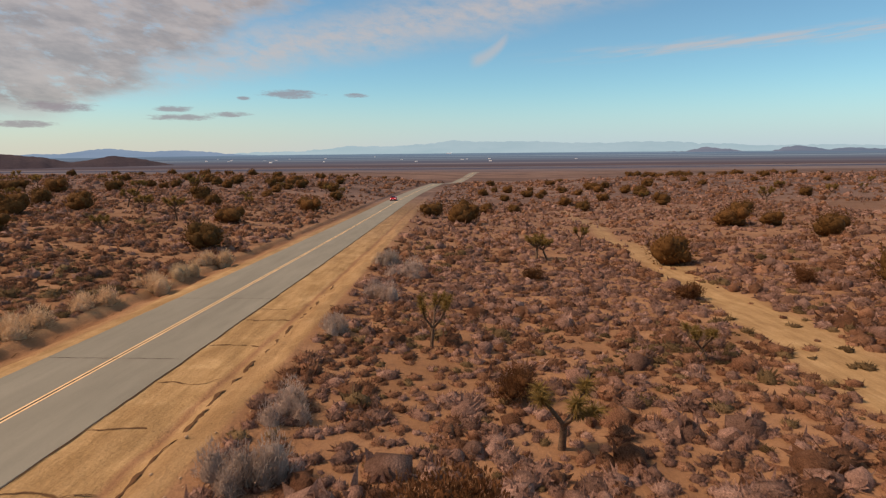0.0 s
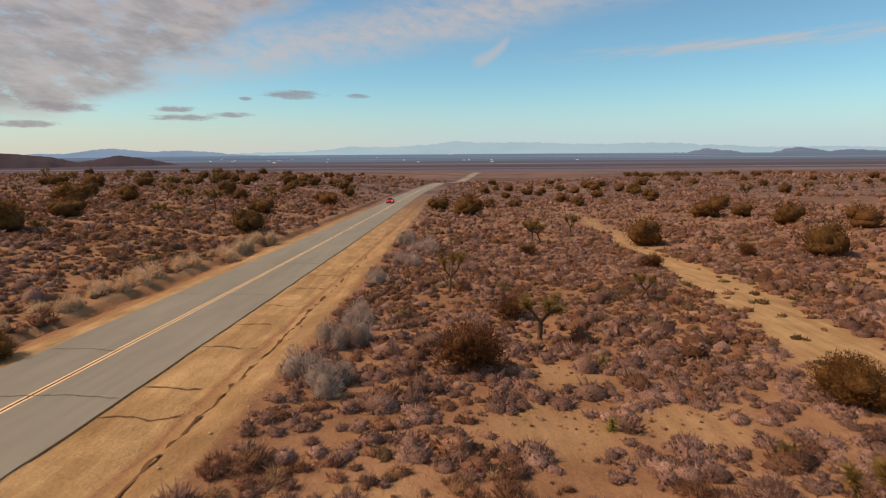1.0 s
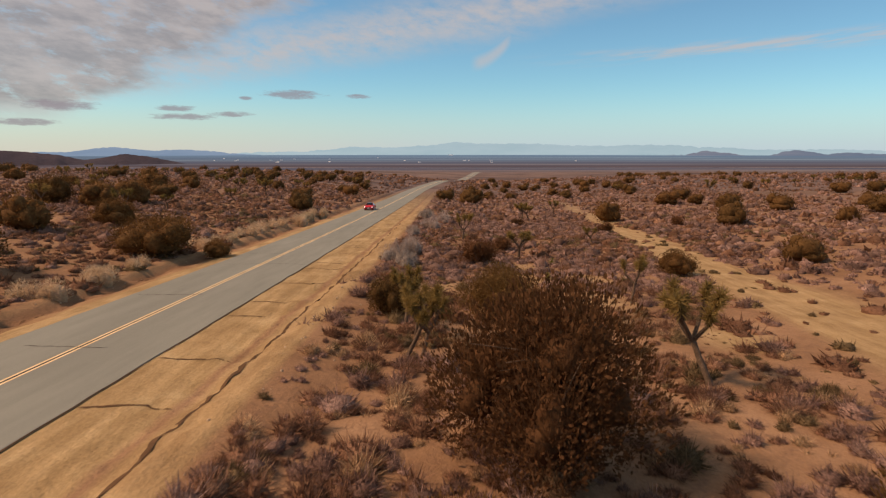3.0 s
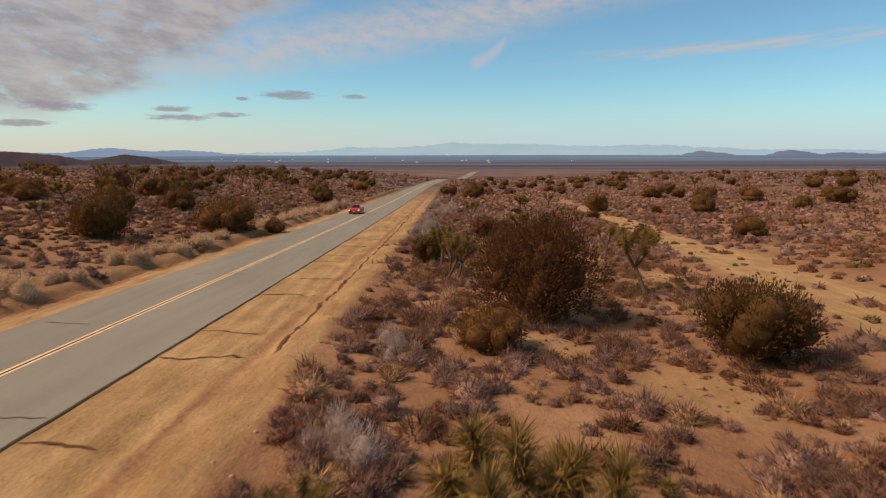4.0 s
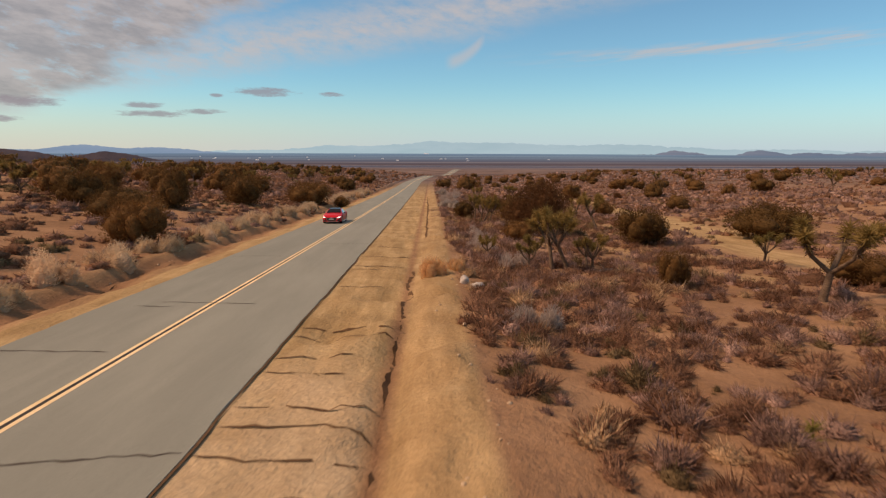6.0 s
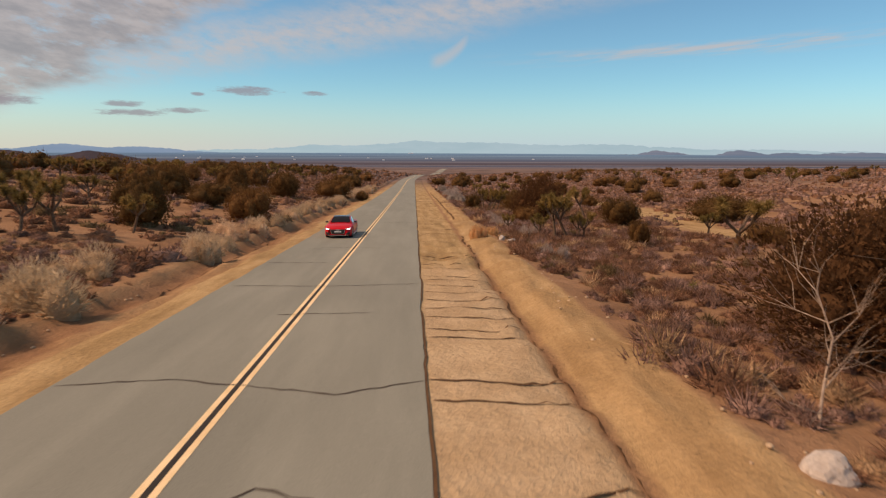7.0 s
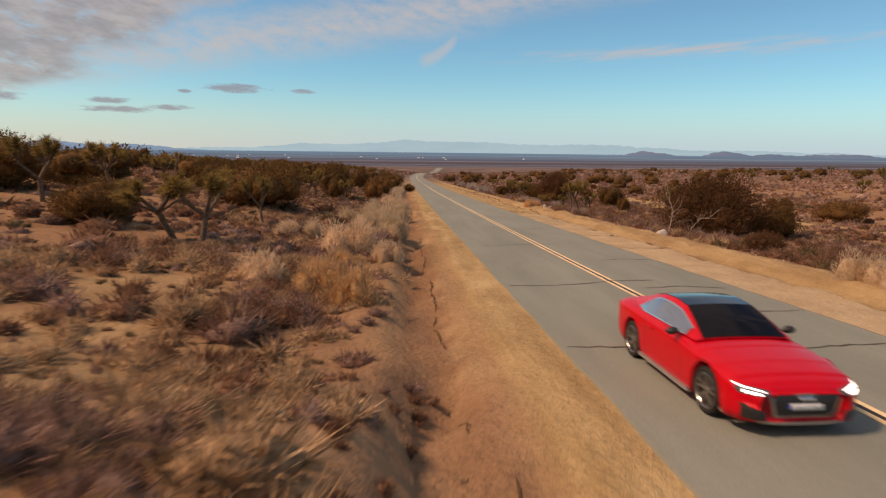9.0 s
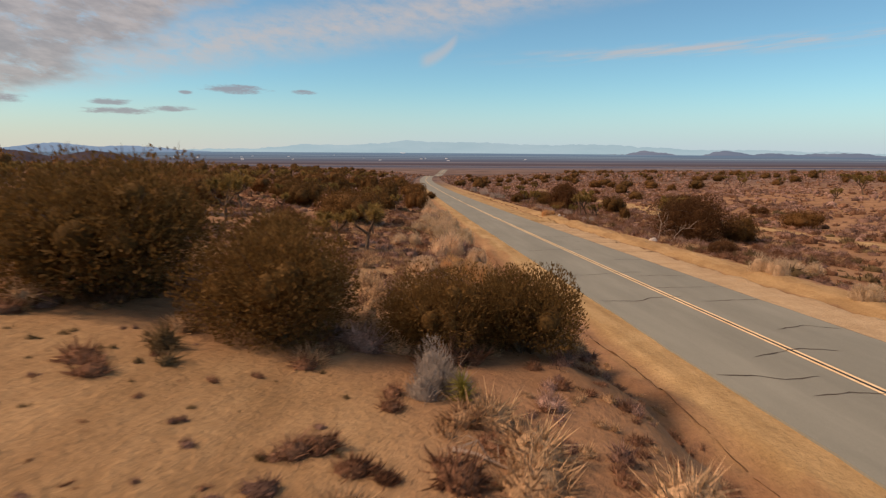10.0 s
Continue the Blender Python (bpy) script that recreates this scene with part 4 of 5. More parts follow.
BIG = [
    ("juniper", 41.2, 82.5, 5.6, 4.4), ("juniper", -12.7, 87, 6.4, 4.1), ("juniper", 18.7, 131, 7.5, 5.6), ("juniper", 12.7, 146, 6.5, 3.9), ("juniper", 25.2, 160, 4.5, 3.0),
    ("juniper", 55.0, 66, 5.6, 4.4), ("juniper", 62.6, 114, 6.8, 3.8), ("juniper", 68.2, 112, 4.5, 2.8), ("near_russet", 17.9, -3.4, 7.0, 5.3), ("juniper", 25.3, -9.2, 4.3, 3.7),
    ("juniper", 39.5, -3.5, 7.2, 3.5), ("juniper", -9.9, 29.6, 6.9, 4.2), ("juniper", -5.5, 31.5, 2.6, 1.9), ("juniper", -10.2, -20.8, 4.1, 3.7), ("juniper", -15.6, 16.4, 5.2, 4.6),
    ("juniper", -37, 38, 5.5, 3.0), ("juniper", -18.6, 3.2, 4.4, 4.6), ("juniper", -17.0, -56.5, 6.6, 3.8), ("near_russet", 16.2, -56.0, 8.2, 4.7), ("near_juniper", -14.6, -100.6, 3.4, 2.8),
    ("near_juniper", -9.5, -99.5, 2.8, 2.2), ("near_juniper", -11.4, -100.1, 2.6, 1.9), ("juniper", -21.5, -95.0, 4.6, 3.0), ("near_juniper", -18.5, -98.6, 5.2, 3.3), ("juniper", -14.4, -31.0, 4.0, 3.6), ("juniper", -17.0, -10.0, 4.5, 2.9), ("juniper", 15.2, -9.4, 3.0, 2.0),
    ("juniper", 38.4, -41, 5.0, 2.6), ("juniper", -36, 83, 5.6, 2.8), ("juniper", -39, 59, 5.6, 4.2), ("russet", 17.3, 32.0, 3.5, 3.0), ("near_juniper", 17.8, 12.4, 4.6, 3.4),
    ("juniper", 11.8, 12.2, 3.0, 2.3), ("juniper", 19.5, -29.7, 1.6, 2.3), ("juniper", 20.8, -56.0, 4.0, 3.4), ("juniper", 47.0, 34.0, 4.6, 3.0),
    ("juniper", 33.5, 29.0, 3.4, 2.3), ("juniper", 74, 88, 6.0, 3.6), ("juniper", 84, 75, 6.5, 3.6), ("juniper", -24, -3, 5.0, 3.4), ("juniper", -24, -42, 5.4, 3.6), ("juniper", -29, -26, 5.5, 3.4),
    ("juniper", -31, -62, 6.0, 3.8), ("juniper", -20.0, -73.2, 3.7, 2.3), ("juniper", -26.5, -76.5, 4.8, 3.0), ("juniper", -22, 44, 5.0, 3.0), ("juniper", -30, 12, 5.0, 3.6), ("juniper", -46, 2, 6.0, 3.6), ("juniper", -46, -40, 6.5, 3.8),
    ("juniper", -19, 112, 5.6, 3.3), ("juniper", -14, 146, 6.0, 3.6), ("juniper", 30, -28, 3.4, 2.2), ("juniper", -27.5, -86, 5.0, 3.0), ("russet", 12.2, -69, 2.0, 1.5), ("russet", 10.6, -71.2, 1.6, 1.3),
    ("straw", -8.2, 57.8, 3.6, 1.8), ("straw", -7.7, 63.9, 3.2, 1.5), ("straw", -8.3, 51.2, 3.9, 1.9), ("straw", -7.4, 76.9, 3.6, 2.0), ("straw", -8.3, 46.0, 3.4, 1.6), ("straw", -8.4, 40.5, 3.0, 1.4),
    ("ashen", 11.2, 34.2, 2.4, 1.9), ("ashen", 10.9, 77.2, 3.4, 2.0), ("ashen", 13.9, 72, 3.8, 2.2), ("ashen", 11.0, 29.5, 3.0, 1.8), ("ashen", 11.3, 40.0, 2.4, 1.6), ("ashen", 10.8, 52.0, 2.4, 1.5), ("ashen", 11.4, 62, 2.8, 1.7),
    ("straw", -8.0, -2.6, 2.9, 1.5), ("straw", -8.1, 7.3, 2.5, 1.7), ("straw", -8.1, -12.8, 2.6, 1.4), ("straw", -7.9, 0.6, 2.0, 1.2), ("straw", -8.2, 12.5, 2.8, 1.3), ("straw", -8.4, 18.2, 3.0, 1.4),
    ("straw", -8.3, -51.7, 3.6, 1.8), ("straw", -9.0, -46.5, 2.8, 1.5), ("straw", -7.7, -40.3, 2.7, 1.5), ("straw", -9.7, -58, 3.3, 1.6), ("straw", -7.9, -36, 2.2, 1.2), ("straw", -8.6, -28.0, 2.8, 1.4), ("straw", -8.6, -16.0, 2.4, 1.3),
    ("straw", -8.8, -62.5, 2.4, 1.5), ("straw", -9.3, -72.9, 3.4, 2.1), ("straw", -8.4, -68.4, 2.2, 1.3), ("gold", -8.7, -83.4, 2.1, 1.7), ("straw", -10.6, -81.5, 2.0, 1.2), ("straw", -8.3, -60.2, 2.4, 1.7), ("straw", -8.0, -66.2, 2.2, 1.6), ("straw", -12.0, -70.0, 2.4, 1.2), ("straw", -7.9, -56.0, 2.4, 1.5), ("straw", -8.0, -32.0, 2.4, 1.4), ("straw", -8.1, -22.5, 2.6, 1.4), ("straw", -8.2, -7.5, 2.4, 1.4), ("straw", -8.4, 24.0, 2.6, 1.3), ("straw", -8.4, 35.0, 3.0, 1.5), ("straw", -8.2, 70.0, 3.0, 1.6), ("gold", -9.4, -79.8, 1.3, 0.9), ("gold", -8.9, -76.6, 1.1, 0.8), ("straw", -7.5, -75.4, 1.4, 1.0),
    ("straw", 8.9, -80.3, 1.9, 1.3), ("straw", 10.9, -78.6, 2.4, 1.3), ("straw", 12.9, -77.0, 2.2, 1.1), ("straw", 7.9, -88.0, 1.5, 0.9), ("gold", 8.0, -29.7, 1.5, 1.0), ("gold", 8.8, -29.0, 1.2, 0.7), ("gold", -9.8, -66.0, 1.0, 0.6),
    ("ashen", -11.3, -102.4, 1.3, 0.9), ("ashen", 12.0, -10.5, 2.0, 1.2), ("ashen", 10.9, -19, 2.0, 1.2), ("ashen", 12.3, -26.0, 2.2, 1.4), ("ashen", 11.2, -38.5, 1.8, 1.1),
    ("joshua", 21.6, 38.6, 3.0, 3.0), ("joshua", 16.2, 50.2, 2.0, 3.5), ("joshua", 26.6, 18.0, 1.8, 3.3), ("joshua", 25.2, 3.2, 2.5, 4.3), ("joshua", 14.7, -24.6, 2.3, 3.5),
    ("joshua", 15.5, -25.1, 2.2, 3.9), ("joshua", 25.1, -32.3, 3.4, 4.1), ("joshua", -15.8, -38, 2.1, 3.4), ("joshua", -13.3, -34.6, 1.6, 2.5), ("joshua", -16.2, -40.2, 1.8, 2.8), ("joshua", -14.5, -66.6, 1.5, 2.8),
    ("joshua", -15.9, -75.2, 2.5, 2.6), ("joshua", -14.4, -76.4, 2.4, 3.1), ("joshua", 34.4, 95.8, 2.4, 3.4), ("joshua", 27.2, 86, 3.2, 3.2), ("joshua", 28.6, 87.5, 2.4, 2.8), ("joshua", 12.9, 9.4, 1.8, 3.2), ("joshua", 13.5, 8.0, 1.6, 2.6),
    ("joshua", 13.4, 4.6, 1.8, 3.4), ("joshua", 14.0, 3.8, 1.6, 3.0), ("joshua", 17.2, -22.8, 1.5, 1.8), ("joshua", 11.6, -22.8, 1.2, 1.7), ("joshua", 13.2, -26.0, 1.3, 1.8), ("joshua", 16.9, -25.0, 1.6, 2.4), ("joshua", 13.9, -23.2, 1.4, 2.0), ("joshua", 29.5, -20.0, 1.8, 2.4), ("joshua", 31.0, 48.0, 1.8, 2.2),
]


def build_plants():
    for kind, x, y, w, h in BIG:
        plant(kind, x, y, w, h)
    rng = random.Random(77)
    # more of the same, further out on both flats
    for kind, n, x0, x1, y0, y1, w0, w1 in (("far_juniper", 26, -72, -24, -66, 70, 3.5, 6.5), ("joshua", 26, -60, -18, -62, 60, 1.8, 2.8), ("far_juniper", 60, -190, -40, -70, 260, 3.5, 6.5), ("joshua", 75, -150, -16, -80, 220, 1.8, 3.0), ("far_juniper", 46, 46, 260, 60, 330, 3.5, 6.5), ("joshua", 52, 60, 230, -20, 220, 2.0, 3.2), ("far_juniper", 26, -70, -14, 100, 330, 3.5, 6.0), ("far_juniper", 20, 20, 90, 160, 340, 3.5, 6.0), ("russet", 8, 20, 60, -60, 80, 1.6, 2.6), ("far_juniper", 34, 150, 300, 420, 520, 5.0, 8.0), ("far_juniper", 40, -190, -20, 330, 470, 4.0, 7.0)):
        got = 0
        while got < n:
            x, y = rng.uniform(x0, x1), rng.uniform(y0, y1)
            if abs(x - road_x(y)) < 12 or any((x - a) ** 2 + (y - b) ** 2 < (r + 3) ** 2 for a, b, r in PLACED) or bare(x, y) > 0.2:
                continue
            w = rng.uniform(w0, w1)
            plant(kind, x, y, w, w * (rng.uniform(0.55, 0.75) if kind == "far_juniper" else rng.uniform(1.1, 1.6) if kind == "joshua" else 0.75))
            got += 1


def mound_set(rng, count, r, h, twigs, wide, long, core=0.80):
    """Low uneven clumps of scrub: one to three joined ragged mounds, bristling with short fine twigs."""
    out = []
    for k in range(count):
        g = []
        for q in range(1 + k % 3):
            s = 1.0 if q == 0 else rng.uniform(0.4, 0.75)
            c = np.array([0, 0, 0.12 * h]) if q == 0 else np.array([rng.normal(0, 0.6 * r), rng.normal(0, 0.6 * r), 0.05 * h])
            rad = np.array([r * rng.uniform(0.7, 1.25), r * rng.uniform(0.7, 1.25), h * rng.uniform(0.75, 1.15)]) * s
            v, t = lobe(rng, np.zeros(3), np.ones(3), 1)
            v *= rng.uniform(0.72, 1.12, (len(v), 1))
            v = c + v * rad * core
            t = t[(v[t][:, :, 2] > 0.0).any(axis=1)]
            used = np.unique(t)
            back = np.zeros(len(v), int)
            back[used] = np.arange(len(used))
            v, t = v[used], back[t]
            g.append((v, t))
            m = max(4, int(twigs * s * s))
            pick = t[rng.integers(0, len(t), m)]
            p = (v[pick] * rng.dirichlet((1, 1, 1), m)[:, :, None]).sum(axis=1)
            d = (p - c) / rad
            d /= np.linalg.norm(d, axis=1)[:, None] + 1e-6
            up = d + np.array([0, 0, 0.35])
            g.append(blades(rng, p - d * 0.03, up, rng.uniform(0.4, 1.3, m) * long, rng.uniform(0.6, 1.4, m) * wide, 0.5))
        out.append(joined(*g))
    return out


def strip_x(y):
    """Middle of the strip beside the camera's path, where the scrub is built finest to suit its view."""
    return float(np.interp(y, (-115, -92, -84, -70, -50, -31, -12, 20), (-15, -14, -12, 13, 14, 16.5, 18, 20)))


def strew(name, label, mat, kinds, spots):
    """One mesh of many clumps: spots are x, y, scale, turn."""
    V, T, o = [], [], 0
    for k, (x, y, s, a) in enumerate(spots):
        v, t = kinds[k % len(kinds)]
        c, d = math.cos(a) * s, math.sin(a) * s
        w = np.stack([v[:, 0] * c - v[:, 1] * d + x, v[:, 0] * d + v[:, 1] * c + y, v[:, 2] * s + ground_z(x, y) - 0.03], 1)
        V.append(w)
        T.append(t + o)
        o += len(v)
    me = tri_mesh(name, np.concatenate(V), np.concatenate(T), mat)
    tagged(new(name, me), label, "scrub", kind="stuff")


def build_scrub():
    rng = np.random.default_rng(3)
    close = [mound_set(rng, 12, 0.58, 0.40, 190, 0.0125, 0.24, 0.58), mound_set(rng, 12, 0.58, 0.38, 190, 0.0125, 0.24, 0.58), mound_set(rng, 12, 0.52, 0.42, 190, 0.0125, 0.24, 0.58)]
    near = [mound_set(rng, 12, 0.62, 0.36, 48, 0.032, 0.23, 0.76), mound_set(rng, 12, 0.60, 0.34, 48, 0.032, 0.22, 0.76), mound_set(rng, 12, 0.56, 0.38, 48, 0.032, 0.22, 0.76)]
    far = [mound_set(rng, 12, 0.60, 0.46, 6, 0.10, 0.3)]
    groups = {k: [] for k in range(9)}

    def open_ground(x, y):
        r = x - road_x(y)
        if -7.6 < r < 9.3:
            return False
        if rng.random() < bare(x, y) * 0.97:
            return False
        return noise.noise((x * 0.16, y * 0.16, 20)) + rng.normal(0, 0.28) > -0.42

    def kind_at(x, y):
        q = noise.noise((x * 0.05, y * 0.05, 31)) + rng.normal(0, 0.3)
        return 0 if q > -0.05 and x > -6 or q > 0.25 else 1 if q > -0.5 else 2

    n = 0
    while n < 8600:
        x, y = rng.uniform(-48, 62), rng.uniform(-118, 105)
        lim = 30 + 0.35 * (y + 118)
        if abs(x - 4) > lim or not open_ground(x, y):
            continue
        s = float(np.clip(rng.lognormal(-0.1, 0.5), 0.35, 2.3))
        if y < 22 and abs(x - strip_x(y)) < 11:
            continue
        groups[kind_at(x, y)].append((x, y, s, rng.uniform(0, 6.28)))
        n += 1
    n = 0
    while n < 3600:
        y = rng.uniform(8, 78)
        x = rng.uniform(9.5, 22 + 0.55 * y) if rng.random() < 0.8 else rng.uniform(-30, -8)
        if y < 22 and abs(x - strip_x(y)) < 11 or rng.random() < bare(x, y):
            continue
        groups[kind_at(x, y)].append((x, y, float(np.clip(rng.lognormal(-0.25, 0.35), 0.35, 1.5)), rng.uniform(0, 6.28)))
        n += 1
    n = 0
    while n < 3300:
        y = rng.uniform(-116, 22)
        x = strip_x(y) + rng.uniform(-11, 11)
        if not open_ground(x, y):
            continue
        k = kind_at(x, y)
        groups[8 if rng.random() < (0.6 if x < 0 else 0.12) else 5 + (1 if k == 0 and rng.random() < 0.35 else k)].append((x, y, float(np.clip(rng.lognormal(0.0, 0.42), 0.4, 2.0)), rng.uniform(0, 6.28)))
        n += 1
    n = 0
    while n < 7500:
        y = rng.uniform(30, 190)
        x = rng.uniform(-75, -9) if rng.random() < 0.45 else rng.uniform(11, 95)
        if not open_ground(x, y):
            continue
        groups[3 if rng.random() < (0.4 if x < 0 else 0.65) else 4].append((x, y, float(np.clip(rng.lognormal(0.0, 0.45), 0.45, 2.2)), rng.uniform(0, 6.28)))
        n += 1
    n = 0
    while n < 13000:
        y = rng.uniform(-70, 430)
        x = rng.uniform(-1, 1) * (70 + 0.75 * (y + 70))
        if (abs(x) < 55 and y < 100) or not open_ground(x, y):
            continue
        groups[3 if rng.random() < 0.6 else 4].append((x, y, float(np.clip(rng.lognormal(0.1, 0.4), 0.5, 2.6)) * (1 + max(0, y - 100) / 260), rng.uniform(0, 6.28)))
        n += 1
    # round shrubs along the dry wash
    for _ in range(75):
        y = rng.uniform(-14, 78)
        x = wash_x(y) + wash_w(y) * float(rng.choice((rng.normal(0.75, 0.35), rng.normal(-1.0, 0.2), rng.normal(0.2, 0.5))))
        groups[int(rng.choice((1, 1, 2)))].append((x, y, float(rng.uniform(0.45, 1.25)), rng.uniform(0, 6.28)))
    # tiny tufts on the open sand
    for _ in range(700):
        bx, by, br = BARE[rng.integers(len(BARE))]
        x, y = bx + rng.normal(0, br * 0.6), by + rng.normal(0, br * 0.6)
        if not -7.6 < x < 9.6:
            groups[5 + int(rng.integers(0, 3))].append((x, y, float(rng.uniform(0.12, 0.38)), rng.uniform(0, 6.28)))
    # larger clumps in the openings and in thick patches
    for x, y, s, w in ((-13.1, -105.2, 1.0, 0.3), (-12.6, -105.4, 0.8, 0.2), (-12.3, -105.6, 0.7, 0.1), (-14.5, -105.2, 0.4, 0.1), (-16.9, -103.3, 1.2, 0.4), (-10.7, -104.6, 0.7, 0.3), (-9.3, -103.9, 0.6, 0.3), (-9.4, -105.2, 0.6, 0.3), (-12.4, -103.5, 0.6, 0.3), (-13.3, -106.0, 0.6, 0.3), (-8.6, -102.2, 0.6, 0.5), (-8.2, -104.0, 0.5, 0.5),
                       (-11.6, -85.9, 1.6, 0.8), (-10.2, -86.0, 1.3, 0.5), (-9.8, -88.8, 1.5, 0.6), (-10.2, -78.7, 1.3, 0.5), (12.0, -34.7, 1.6, 1.8), (11.4, -39.0, 1.6, 1.2), (15.5, -39.6, 1.5, 1.3), (16.6, -31.8, 1.5, 1.4), (24.6, -18.5, 1.6, 1.5), (13.0, -23.0, 1.4, 1.6), (16.0, -27.0, 1.4, 1.6), (12.0, -28.5, 1.3, 1.2), (18.5, -27.5, 1.5, 1.2), (20.5, -24.5, 1.5, 1.5), (13.5, -35.0, 1.5, 1.4), (17.5, -37.0, 1.4, 1.4), (10.8, -18.6, 1.3, 0.8), (13.9, -48.2, 1.6, 1.8)):
        for k in range(1 + int(w * 4)):
            groups[5 + int(rng.choice((0, 1, 1)))].append((x + rng.normal(0, w), y + rng.normal(0, w), s * float(rng.uniform(0.7, 1.1)), rng.uniform(0, 6.28)))
    # thicker growth on the bank beside the old ditch
    for _ in range(900):
        x, y = -8.2 - abs(rng.normal(0, 5.5)), rng.uniform(-92, -40)
        if rng.random() > bare(x, y):
            groups[int(rng.choice((5, 6, 6, 8, 8)))].append((x, y, float(rng.uniform(0.5, 1.3)), rng.uniform(0, 6.28)))
    for _ in range(120):
        x, y = -8.4 - abs(rng.normal(0, 4.5)), rng.uniform(-95, -76)
        groups[int(rng.choice((6, 8, 8, 8)))].append((x, y, float(rng.uniform(0.5, 1.2)), rng.uniform(0, 6.28)))
    # dry tufts on the raised bank at the near end of the road
    for _ in range(190):
        x, y = rng.uniform(-10.5, -6.0), rng.uniform(-107, -89)
        groups[int(rng.choice((5, 6, 6, 8)))].append((x, y, float(rng.uniform(0.18, 0.6)), rng.uniform(0, 6.28)))
    # fringe along the banks of the road
    for _ in range(520):
        y = rng.uniform(-112, 90)
        x = rng.choice((rng.normal(10.4, 0.7), rng.normal(-8.8, 0.8)))
        if -7.5 < x < 9.4:
            continue
        groups[5].append((x, y, float(rng.uniform(0.4, 1.0)), rng.uniform(0, 6.28)))
    for g, (name, label, mat, kinds) in enumerate((("sage_scrub", "low mauve-grey sage scrub covering the desert flat", SCRUB_MAUVE, near[0]), ("brown_scrub", "low brown dry scrub covering the desert flat", SCRUB_BROWN, near[1]), ("olive_scrub", "low olive-brown scrub on the desert flat", SCRUB_OLIVE, near[2]), ("far_sage_scrub", "distant mauve scrub on the desert flat", SCRUB_MAUVE, far[0]), ("far_brown_scrub", "distant brown scrub on the desert flat", SCRUB_BROWN, far[0]), ("fine_sage_scrub", "mauve-grey sage scrub with fine dry twigs", SCRUB_MAUVE, close[0]), ("fine_brown_scrub", "brown scrub with fine dry twigs", SCRUB_BROWN, close[1]), ("fine_olive_scrub", "olive-brown scrub with fine dry twigs", SCRUB_OLIVE, close[2]), ("fine_tan_scrub", "tan dry scrub with fine twigs on the road bank", SCRUB_TAN, close[1]))):
        strew(name, label, mat, kinds, groups[g])


def build_small_things():
    # pale boulder, fallen branches, a small yucca, stones on the bank
    def stone(name, label, x, y, w, d, h, seed, mat, group=""):
        bm = bmesh.new()
        bmesh.ops.create_icosphere(bm, subdivisions=3, radius=0.5)
        for v in bm.verts:
            k = 1 + 0.30 * noise.noise(v.co * 2.4 + Vector((seed, 0, 0))) + 0.10 * noise.noise(v.co * 7 + Vector((0, seed, 0)))
            v.co = Vector((v.co.x * w * k, v.co.y * d * k, max(-0.2, v.co.z * 1.3) * h * k))
        me = bpy.data.meshes.new(name)
        bm.to_mesh(me)
        bm.free()
        me.materials.append(mat)
        ob = tagged(new(name, me), label, "rock", group)
        ob.matrix_world = pose(x, y, ground_z(x, y) + 0.05 * h, 0, 0, seed * 40)

    stone("boulder", "pale grey boulder on the sandy road bank", 9.4, -62.9, 0.9, 0.65, 0.40, 1, STONE)
    stone("boulder", "pale grey rock among dry brush", 9.8, -33.3, 0.7, 0.6, 0.5, 2, STONE)
    stone("boulder", "pale grey rock among dry brush", 9.3, -32.2, 0.4, 0.4, 0.5, 3, STONE)
    rng = random.Random(9)
    geo = lobe(np.random.default_rng(1), np.zeros(3), np.array([0.5, 0.45, 0.35]), 1)
    me = tri_mesh("stone", *geo, PEBBLE)
    for _ in range(290):
        y = rng.uniform(-80, 40)
        x = rng.choice((rng.gauss(9.4, 0.6), rng.gauss(9.0, 0.5), rng.gauss(-6.8, 0.3)))
        if not (6.9 < x < 12 or -8 < x < -6):
            continue
        ob = tagged(new("stone", me), "small pale stone on the road bank", "stone", "stones on the road bank")
        s = rng.uniform(0.06, 0.2)
        ob.matrix_world = Matrix.LocRotScale((x, y, ground_z(x, y)), Euler((0, 0, rng.uniform(0, 6))), (s, s, s))

    def branch(name, label, pts, r, twigs, seed, tall=0.5):
        g = np.random.default_rng(seed)
        pts = [np.array((x, y, ground_z(x, y) + h)) for x, y, h in pts]
        thing = tagged(new(name), label, "dead wood")
        part("main_limb", tri_mesh("main_limb", *tube(pts, np.linspace(r, r * 0.35, len(pts)), 6), DEADWOOD), thing)
        for _ in range(twigs):
            i = g.integers(len(pts) - 1)
            p = pts[i] + (pts[i + 1] - pts[i]) * g.random()
            e = p + np.array([g.normal(0, 0.5), g.normal(0, 0.5), g.uniform(0.1, 1) * tall])
            q = (p + e) / 2 + g.normal(0, 0.08, 3)
            geo = [tube([p, q, e], [r * 0.4, r * 0.25, r * 0.08], 5)]
            for _ in range(3):
                e2 = e + np.array([g.normal(0, 0.3), g.normal(0, 0.3), g.uniform(-0.1, 0.6) * tall])
                geo.append(tube([q, (q + e2) / 2 + g.normal(0, 0.05, 3), e2], [r * 0.2, r * 0.14, r * 0.05], 4))
            part("side_branch", tri_mesh("side_branch", *joined(*geo), DEADWOOD), thing)

    branch("fallen_log", "bleached fallen log lying among scrub", [(16.6, -26.2, 0.05), (17.3, -25.3, 0.14), (18.3, -24.2, 0.12)], 0.09, 2, 1, 0.2)
    branch("dead_shrub", "bare dead shrub with bleached twisted branches", [(10.6, -61.0, 0.0), (10.9, -60.6, 0.6), (11.2, -60.3, 1.6), (11.0, -60.0, 2.4)], 0.036, 12, 2, 1.1)
